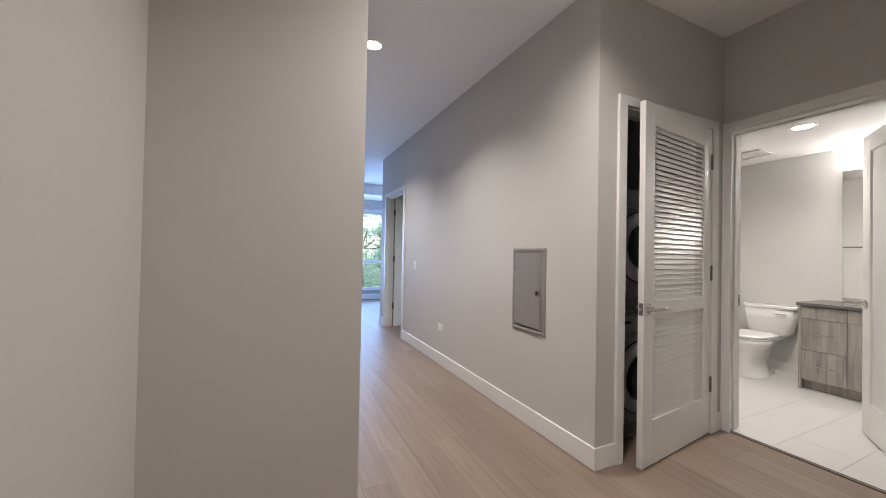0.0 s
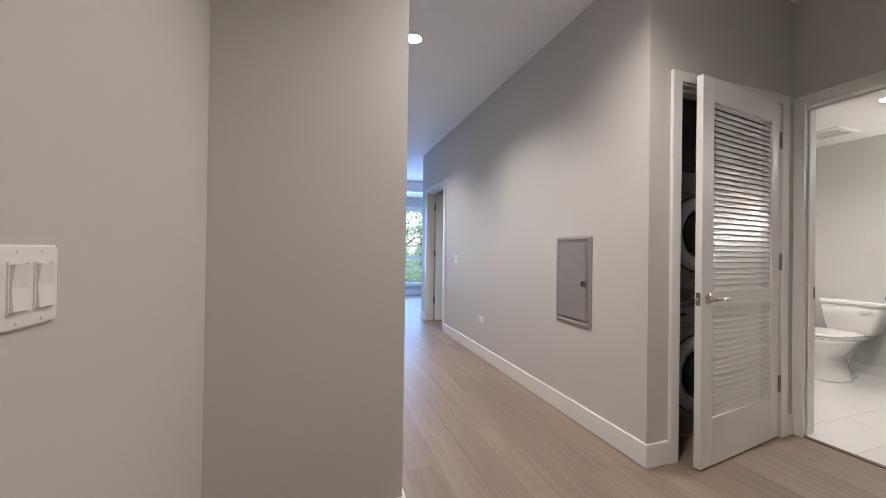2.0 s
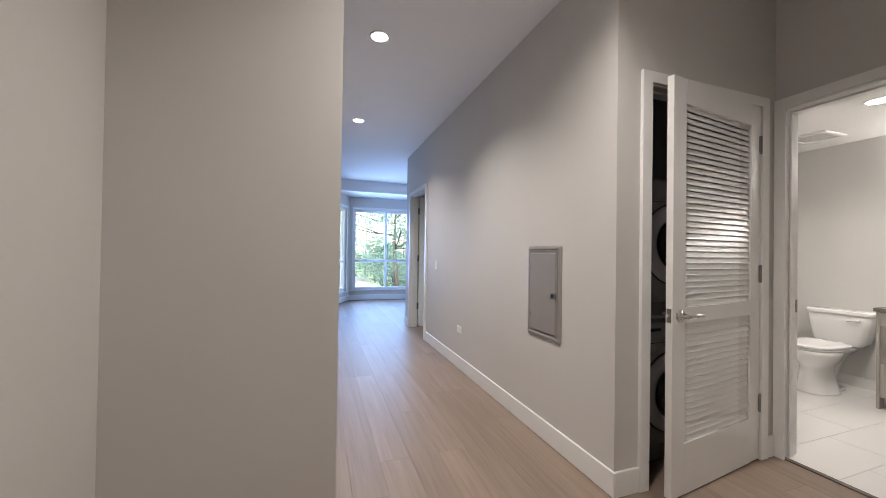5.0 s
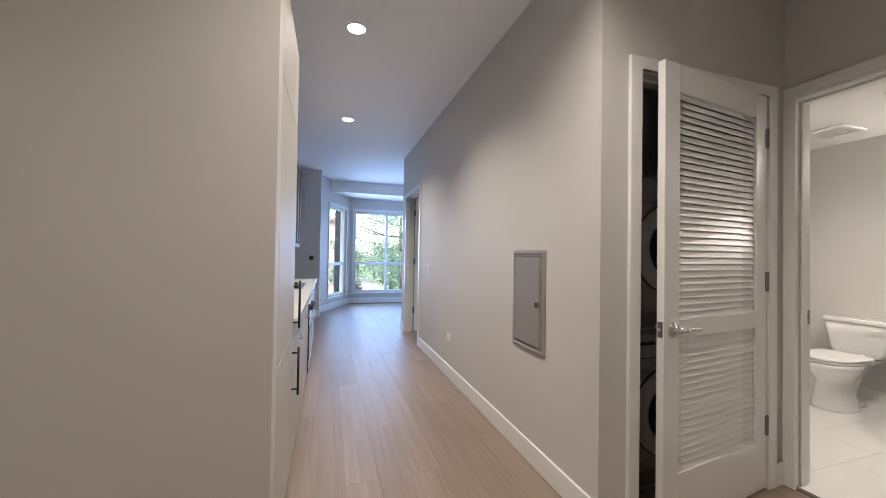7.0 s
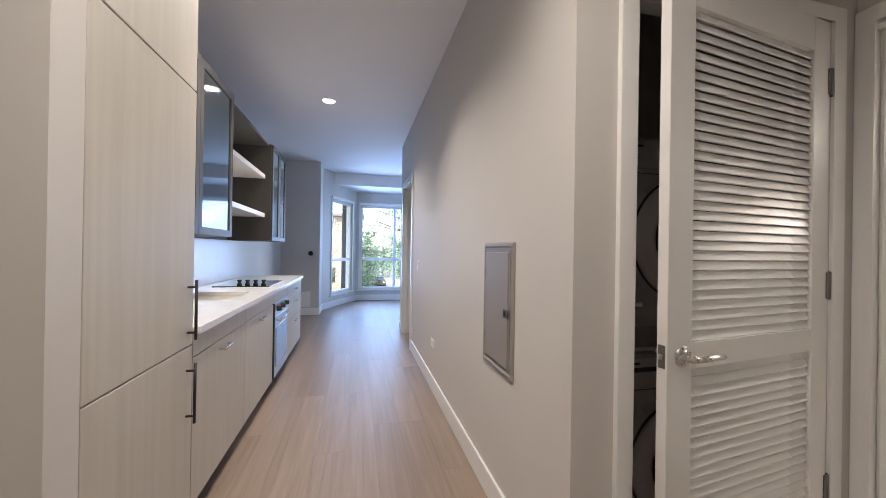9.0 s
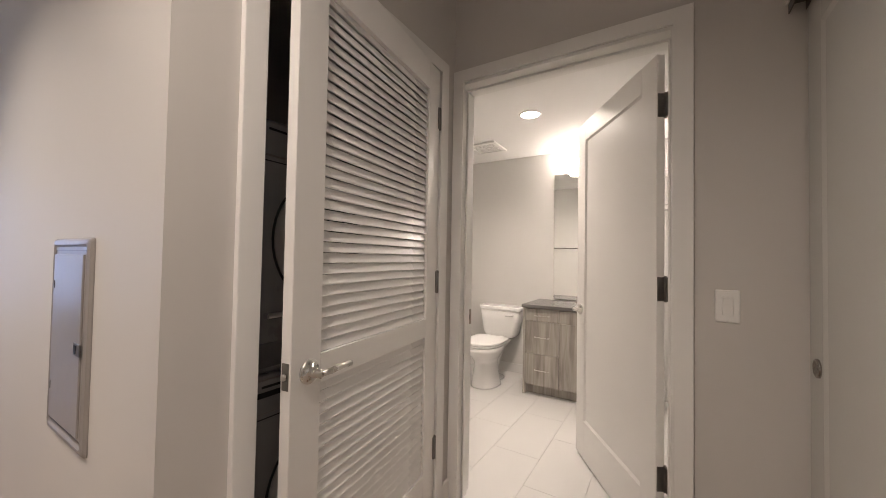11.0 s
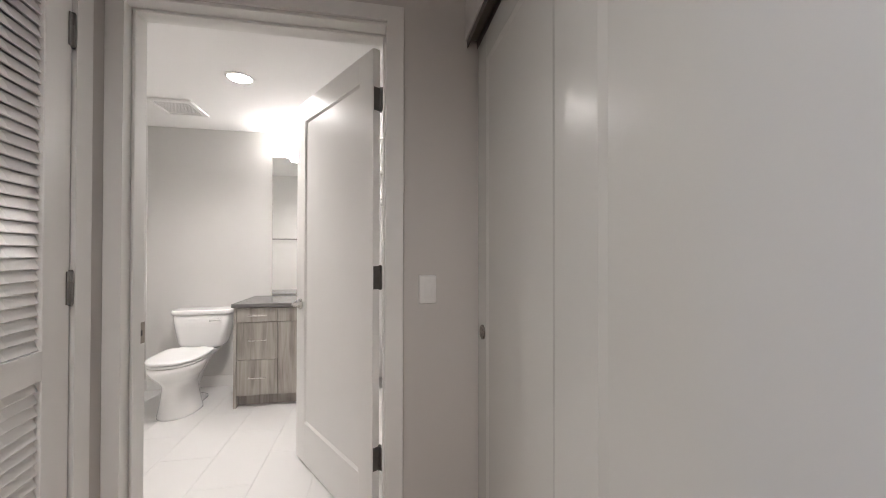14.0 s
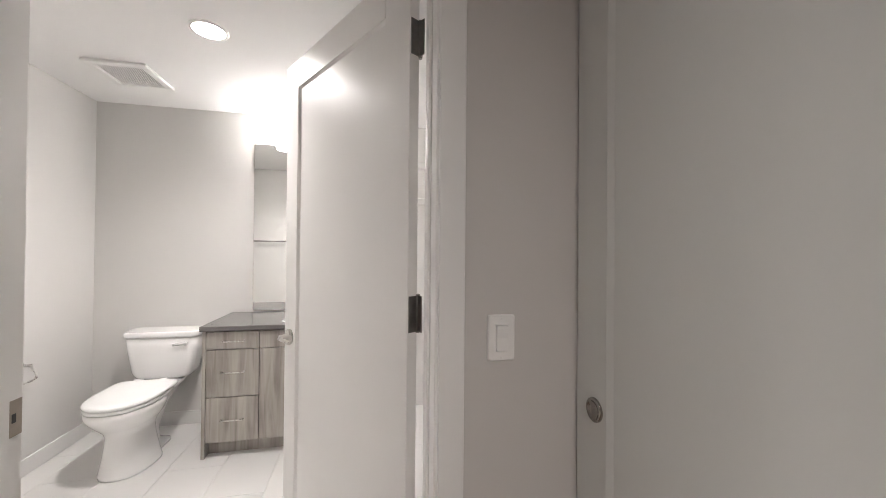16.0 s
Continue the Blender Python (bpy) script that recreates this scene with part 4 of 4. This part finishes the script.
def oven():
    o = thing("built_in_oven", pose(0, 0, 0), "stainless built-in oven under the counter with black knobs", "oven")
    y0, y1 = 4.655, 5.288
    part("body", box(X_KITCHEN + 0.01, CAB_X, y0, y1, 0.05, 0.849), BLACK, o)
    part("filler", box(CAB_X + 0.0005, CAB_X + 0.020, y0 + 0.002, y1 - 0.002, 0.750, 0.846, 0.0015), PALE_WOOD, o, "pale wood filler above the oven")
    part("side_trim", box(CAB_X + 0.0005, CAB_X + 0.030, y0 + 0.002, y0 + 0.026, 0.095, 0.745, 0.001), BLACK, o, "black side trim")
    d = part("door", box(CAB_X + 0.0005, CAB_X + 0.026, y0 + 0.028, y1 - 0.004, 0.10, 0.625, 0.003), STEEL, o)
    part("glass", box(CAB_X + 0.026, CAB_X + 0.029, y0 + 0.085, y1 - 0.06, 0.18, 0.53, 0.001), DARK_GLASS, d, "dark oven glass")
    bm = bmesh.new()
    cyl(bm, (CAB_X + 0.062, y0 + 0.06, 0.592), (CAB_X + 0.062, y1 - 0.05, 0.592), 0.010, n=12)
    for y in (y0 + 0.10, y1 - 0.09):
        cyl(bm, (CAB_X + 0.02, y, 0.592), (CAB_X + 0.062, y, 0.592), 0.008, n=10)
    part("handle", bm, CHROME, d, "chrome oven handle")
    c = part("control_panel", box(CAB_X + 0.0005, CAB_X + 0.024, y0 + 0.028, y1 - 0.004, 0.630, 0.745, 0.002), STEEL, o)
    for i in range(3):
        y = y0 + 0.14 + i * 0.18
        bm = bmesh.new()
        lathe(bm, (CAB_X + 0.024, y, 0.69), (1, 0, 0), [(0.026, 0), (0.024, 0.006), (0.020, 0.035), (0.0, 0.037)], 20)
        part("knob", bm, BLACK, c, "black oven knob")
    return o


oven()
ct = thing("countertop", pose(0, 0, 0), "white quartz kitchen counter over the base cabinets", "counter")
bm = bmesh.new()
SINK = (3.95, 4.45, 0.62, 0.98)
CT0, CT1 = 0.850, 0.880
bx(bm, X_KITCHEN + 0.002, 1.13, 3.104, SINK[0], CT0, CT1)
bx(bm, X_KITCHEN + 0.002, SINK[2], SINK[0], SINK[1], CT0, CT1)
bx(bm, SINK[3], 1.13, SINK[0], SINK[1], CT0, CT1)
bx(bm, X_KITCHEN + 0.002, 1.13, SINK[1], 6.215, CT0, CT1)
part("slab", bm, QUARTZ, ct)
part("splash", box(X_KITCHEN + 0.001, X_KITCHEN + 0.012, 3.104, 6.20, CT1 + 0.001, 1.30), QUARTZ, ct, "white backsplash")
sk = thing("sink", pose(0, 0, 0), "stainless undermount sink in the white counter", "sink")
bm = bmesh.new()
loft(bm, [[(0.80 + x, 4.20 + y, z) for x, y in rounded(w, d, 0.04)] for w, d, z in ((0.36, 0.50, CT0 - 0.001), (0.355, 0.49, 0.77), (0.34, 0.47, 0.69))], False, True)
part("bowl", bm, STEEL, sk)
hb = thing("cooktop", pose(0, 0, 0), "black glass gas cooktop with black knobs", "cooktop")
part("glass", box(0.58, 1.04, 4.80, 5.40, CT1 + 0.0005, CT1 + 0.008, 0.003), DARK_GLASS, hb)
for i in range(4):
    bm = bmesh.new()
    lathe(bm, (0.775 + i * 0.066, 4.88, CT1 + 0.008), (0, 0, 1), [(0.021, 0), (0.020, 0.014), (0.013, 0.024), (0.019, 0.044), (0.019, 0.05), (0.0, 0.052)], 18)
    part("knob", bm, BLACK, hb, "black cooktop knob")


def upper_cabinet(y0, y1, doors):
    c = thing("upper_cabinet", pose(0, 0, 0), "charcoal wall cabinet with dark glass doors above the counter", "cabinet", "kitchen wall cabinets")
    xf = 0.885
    part("body", box(X_KITCHEN + 0.002, xf, y0, y1, 1.30, 2.33, 0.001), DARK_GREY, c)
    w = (y1 - y0) / doors
    for i in range(doors):
        a, b = y0 + i * w + 0.002, y0 + (i + 1) * w - 0.002
        bm = bmesh.new()
        s = 0.045
        bx(bm, xf + 0.0005, xf + 0.020, a, a + s, 1.302, 2.328, 0.001)
        bx(bm, xf + 0.0005, xf + 0.020, b - s, b, 1.302, 2.328, 0.001)
        bx(bm, xf + 0.0005, xf + 0.020, a + s, b - s, 1.302, 1.302 + s)
        bx(bm, xf + 0.0005, xf + 0.020, a + s, b - s, 2.328 - s, 2.328)
        d = part("door", bm, DARK_GREY, c)
        part("glass", box(xf + 0.006, xf + 0.012, a + s, b - s, 1.302 + s, 2.328 - s), DARK_GLASS, d, "dark reflective glass")
    return c


upper_cabinet(3.104, 4.23, 2)
upper_cabinet(5.50, 6.20, 2)
nb = thing("shelf_niche", pose(0, 0, 0), "charcoal open niche between the wall cabinets", "niche")
part("back", box(X_KITCHEN + 0.002, X_KITCHEN + 0.02, 4.232, 5.498, 1.30, 2.33), DARK_GREY, nb)
part("top", box(X_KITCHEN + 0.02, 0.86, 4.232, 5.498, 2.308, 2.33), DARK_GREY, nb)
for z in (1.55, 1.96):
    sh = thing("floating_shelf", pose(0, 0, z), "thick white open shelf between dark cabinets", "shelf", "open shelves")
    part("board", box(X_KITCHEN + 0.021, 0.83, 4.234, 5.496, 0, 0.042, 0.002), PLASTIC, sh)

# small things at the far end
th = thing("wall_dial", pose(0.965, Y_CHASE, 1.131), "round black dial on the grey boxed-out wall", "dial")
part("body", lathe(bmesh.new(), (0, 0, 0), (0, -1, 0), [(0.042, 0), (0.042, 0.018), (0.036, 0.024), (0, 0.025)], 28), BLACK, th)
ap = thing("access_panel", pose(0.84, Y_CHASE, 0.29), "square white access panel above the baseboard", "panel")
part("frame", box(-0.13, 0.13, -0.006, 0, -0.14, 0.14, 0.002), PLASTIC, ap)
part("door", box(-0.11, 0.11, -0.009, -0.006, -0.12, 0.12, 0.001), PLASTIC, ap)
switch_plate(pose(1.12, 8.50, 1.20, 0, 0, 90), 1, "white switch on the side of the boxed-out wall")
outlet_plate(M_L @ pose(1.02, 0, 0.24), "white outlet low on the slanted bay wall")

# ---- outside ----
GRASS = material("street_ground", (0.07, 0.11, 0.05), 0.9, 0, 0.6, 0.4)
ASPHALT = material("asphalt", (0.09, 0.09, 0.09), 0.85, 0, 3, 0.2)
LEAF = material("foliage", (0.065, 0.105, 0.085), 0.45, 0, 1.5, 0.5)
LEAF2 = material("foliage_light", (0.09, 0.14, 0.115), 0.45, 0, 1.5, 0.5)
for leaf_material in (LEAF, LEAF2):
    lt = leaf_material.node_tree
    tl = lt.nodes.new("ShaderNodeBsdfTranslucent")
    tl.inputs["Color"].default_value = (0.20, 0.31, 0.25, 1)
    ms = lt.nodes.new("ShaderNodeMixShader")
    ms.inputs["Fac"].default_value = 0.5
    lt.links.new(lt.nodes["Principled BSDF"].outputs[0], ms.inputs[1])
    lt.links.new(tl.outputs[0], ms.inputs[2])
    lt.links.new(ms.outputs[0], lt.nodes["Material Output"].inputs["Surface"])
BARK = material("bark", (0.05, 0.043, 0.036), 0.9, 0, 14, 0.3)
BRICK = material("brick_facade", (0.27, 0.17, 0.14), 0.85, 0, 9, 0.2)
CAR_PAINT = material("car_paint", (0.02, 0.022, 0.026), 0.2, 0, 2, 0.02, coat=0.6)
COLUMN = material("dark_cladding", (0.035, 0.04, 0.06), 0.5, 0, 8, 0.15)
GZ = -4.0
structure("ground", box(-400, 400, 10.4, 800, GZ - 0.3, GZ), GRASS, "green ground outside the window, out to the horizon")
structure("road", box(2.7, 9.5, 14.0, 120.0, GZ, GZ + 0.02), ASPHALT, "grey asphalt street seen through the window")


def tree(x, y, h, r, mat, seed, low=0.30):
    rnd = random.Random(seed)
    t = thing("tree", pose(x, y, GZ), "leafy green street tree outside the window", "tree", "street trees")
    bm = bmesh.new()
    rings = []
    for k in range(7):
        z = h * 0.75 * k / 6
        rr = 0.20 * (1 - 0.8 * k / 6)
        ox, oy = 0.15 * math.sin(k * 1.1 + seed), 0.15 * math.cos(k * 0.9 + seed)
        rings.append([(ox + rr * math.cos(a * math.pi / 5), oy + rr * math.sin(a * math.pi / 5), z) for a in range(10)])
    loft(bm, rings)
    ends = []
    for k in range(11):
        z0 = h * rnd.uniform(low, 0.70)
        a = rnd.uniform(0, 2 * math.pi)
        ln = r * rnd.uniform(0.55, 0.95)
        p0 = Vector((0, 0, z0))
        p2 = p0 + Vector((math.cos(a) * ln, math.sin(a) * ln, rnd.uniform(0.2, 0.9)))
        p1 = (p0 + p2) / 2 + Vector((0, 0, -0.1))
        tube(bm, [p0, p1, p2], 0.035, 6)
        ends += [p1, p2]
    part("trunk", bm, BARK, t)
    verts, faces = [], []
    for k in range(80):
        c = ends[rnd.randrange(len(ends))] + Vector((rnd.gauss(0, r * 0.28), rnd.gauss(0, r * 0.28), rnd.gauss(0.25, h * 0.11))) if k < 62 else Vector((rnd.gauss(0, r * 0.3), rnd.gauss(0, r * 0.3), h * rnd.uniform(0.6, 1.0)))
        cr = rnd.uniform(0.35, 0.8)
        for j in range(90):
            d = Vector((rnd.gauss(0, 1), rnd.gauss(0, 1), rnd.gauss(0, 0.7)))
            p = c + d.normalized() * cr * rnd.random() ** 0.4
            u = Vector((rnd.gauss(0, 1), rnd.gauss(0, 1), rnd.gauss(0, 0.6))).normalized()
            v = u.cross(Vector((rnd.gauss(0, 1), rnd.gauss(0, 1), rnd.gauss(0, 1)))).normalized()
            s = rnd.uniform(0.045, 0.095)
            n = len(verts)
            verts += [p - u * s, p + v * s * 0.55, p + u * s, p - v * s * 0.55]
            faces.append((n, n + 1, n + 2, n + 3))
    me = bpy.data.meshes.new("crown")
    me.from_pydata([tuple(v) for v in verts], [], faces)
    me.materials.append(mat)
    c = new("crown", me)
    c.parent = t
    return t


for i, (x, y, h, r) in enumerate(((5.3, 21.5, 11.0, 3.2), (-3.6, 24.0, 11.5, 3.4), (8.6, 24.0, 11.0, 3.4), (-3.8, 34.0, 12.0, 3.8), (10.8, 38.0, 12.0, 4.2), (-4.5, 19.0, 9.5, 3.2), (-2.5, 48.0, 13.0, 4.6), (13.5, 55.0, 13.0, 4.6), (-1.2, 70.0, 13.0, 5.0), (10.5, 78.0, 14.0, 5.4))):
    tree(x, y, h, r, (LEAF, LEAF2)[i % 2], i, 0.42 if i == 0 else 0.3)

for i, (x, y, h, r) in enumerate(((-3.4, 29.0, 5.2, 2.4), (2.35, 27.0, 6.4, 1.1), (6.8, 30.0, 5.4, 2.2), (9.8, 33.0, 6.0, 2.6), (-3.6, 40.0, 6.0, 2.6), (8.6, 46.0, 6.4, 2.8), (1.6, 62.0, 7.0, 3.0), (6.5, 68.0, 7.5, 3.4), (10.5, 64.0, 7.5, 3.4), (3.4, 84.0, 8.0, 4.0), (-4.0, 38.0, 6.5, 3.2), (14.0, 80.0, 9.0, 5.0), (8.0, 92.0, 10.0, 5.0), (-1.0, 92.0, 10.0, 5.0), (18.0, 60.0, 9.0, 4.5), (13.0, 42.0, 7.0, 3.4), (20.0, 95.0, 11.0, 5.5))):
    tree(x, y, h, r, (LEAF2, LEAF)[i % 2], 40 + i, 0.06)

fc = thing("brick_house", pose(0, 0, GZ), "brick house across the street behind the trees", "house")
part("wall", wall_x(bmesh.new(), 45, 51, -15, 2.3, 9.0, [(a, a + 1.4, 1.2, 3.0) for a in range(-14, 0, 4)]), BRICK, fc)
for a in range(-14, 0, 4):
    part("window", box(a, a + 1.4, 45.15, 45.25, 1.2, 3.0), DARK_GLASS, fc)
part("roof", box(-15.4, 2.6, 44.5, 51.4, 9.0, 9.3), ASPHALT, fc)
cw = thing("dark_column", pose(1.49, 10.62, GZ), "dark clad column outside the slanted window", "column")
part("shaft", box(-0.072, 0.072, -0.07, 0.07, 0, 8.5, 0.01), COLUMN, cw)


def car(x, y):
    c = thing("parked_car", pose(x, y, GZ + 0.02), "dark parked car on the street", "car")
    prof = [(-0.88, 0.25), (0.88, 0.25), (0.90, 0.62), (0.80, 0.86), (0.62, 1.38), (-0.62, 1.38), (-0.80, 0.86), (-0.90, 0.62)]
    rows = []
    for yy, k, top in ((-2.15, 0.90, 0.55), (-2.05, 0.97, 0.62), (-1.2, 1.0, 0.72), (-0.55, 1.0, 1.0), (1.2, 1.0, 1.0), (1.8, 0.98, 0.72), (2.15, 0.92, 0.6)):
        rows.append([(px * k, yy, 0.25 + (pz - 0.25) * (top if pz > 0.7 else 1.0)) for px, pz in prof])
    part("body", loft(bmesh.new(), rows), CAR_PAINT, c)
    part("windscreen", box(-0.58, 0.58, -0.93, -0.86, 0.86, 1.25, 0.02), DARK_GLASS, c)
    for wx in (-0.80, 0.80):
        for wy in (-1.35, 1.30):
            w = part("wheel", lathe(bmesh.new(), (wx - 0.1, wy, 0.32), (1, 0, 0), [(0.0, 0.0), (0.30, 0.0), (0.32, 0.04), (0.32, 0.16), (0.30, 0.2), (0.0, 0.2)], 20), RUBBER, c)
            part("rim", lathe(bmesh.new(), (wx - 0.105, wy, 0.32), (1, 0, 0), [(0.0, 0.0), (0.18, 0.0), (0.18, 0.21), (0.0, 0.21)], 16), STEEL, w)
        part("headlight", box(wx * 0.75 - 0.13, wx * 0.75 + 0.13, -2.16, -2.06, 0.55, 0.66, 0.02), PLASTIC, c)
    return c


car(4.95, 54.0)

# ---- floor pieces, last ----
PW, GAP = 0.178, 0.0005
rnd = random.Random(4)
plank_mesh = {}


def plank_data(w, l):
    key = (round(w, 3), round(l, 2))
    if key not in plank_mesh:
        bm = box(0, w - GAP, 0, l - GAP, -0.012, 0.0)
        top = [e for e in bm.edges if all(v.co.z > -0.001 for v in e.verts)]
        bmesh.ops.bevel(bm, geom=top, offset=0.0005, segments=1, affect="EDGES")
        me = bpy.data.meshes.new("plank")
        bmesh.ops.recalc_face_normals(bm, faces=bm.faces)
        bm.to_mesh(me)
        bm.free()
        me.materials.append(OAK)
        plank_mesh[key] = me
    return plank_mesh[key]


def planks(x0, x1, y0, y1, parent):
    x = x0
    while x < x1 - 0.005:
        w = min(PW, x1 - x)
        y = y0 - rnd.choice((0.0, 0.3, 0.6, 0.9, 1.2, 1.5))
        while y < y1:
            l = rnd.choice((1.2, 1.5, 1.8, 1.8, 2.1))
            a, b = max(y, y0), min(y + l, y1)
            if b - a > 0.02:
                o = new("plank", plank_data(w, b - a))
                o.parent = parent
                o.matrix_basis = pose(x, a, 0)
            y += l
        x += PW


fl = bpy.data.objects["floor"]
planks(X_LONG - 12 * PW, X_LONG, -1.2, 10.0, fl)
planks(X_LONG, X_BATH + 0.001, -1.2, 3.2, fl)
planks(X_LONG, X_LONG + 10 * PW, Y_LIVING - 0.6, 10.0, fl)
planks(X_LONG + 0.001, X_LONG + 0.6, 4.4, Y_LIVING - 0.6, fl)

bf = bpy.data.objects["floor_bathroom"]
TX, TY = 0.61, 0.305
tile_mesh = {}
row = 0
y = 2.375 + 4 * TY
while y > Y_BATH_S:
    ya, yb = max(y - TY, Y_BATH_S), min(y, Y_BATH_N - 0.012)
    x = X_BATH + 0.030 - (0.3 if row % 2 else 0.0)
    while x < X_FAR - 0.01:
        xa, xb = max(x, X_BATH + 0.030), min(x + TX, X_FAR)
        if xb - xa > 0.02 and yb - ya > 0.02:
            key = (round(xb - xa, 3), round(yb - ya, 3))
            if key not in tile_mesh:
                bm = box(0, xb - xa - 0.0016, 0, yb - ya - 0.0016, -0.008, 0.0)
                top = [e for e in bm.edges if all(v.co.z > -0.001 for v in e.verts)]
                bmesh.ops.bevel(bm, geom=top, offset=0.0006, segments=1, affect="EDGES")
                me = bpy.data.meshes.new("tile")
                bmesh.ops.recalc_face_normals(bm, faces=bm.faces)
                bm.to_mesh(me)
                bm.free()
                me.materials.append(TILE)
                tile_mesh[key] = me
            o = new("tile", tile_mesh[key])
            o.parent = bf
            o.matrix_basis = pose(xa, ya, 0)
        x += TX
    y -= TY
    row += 1
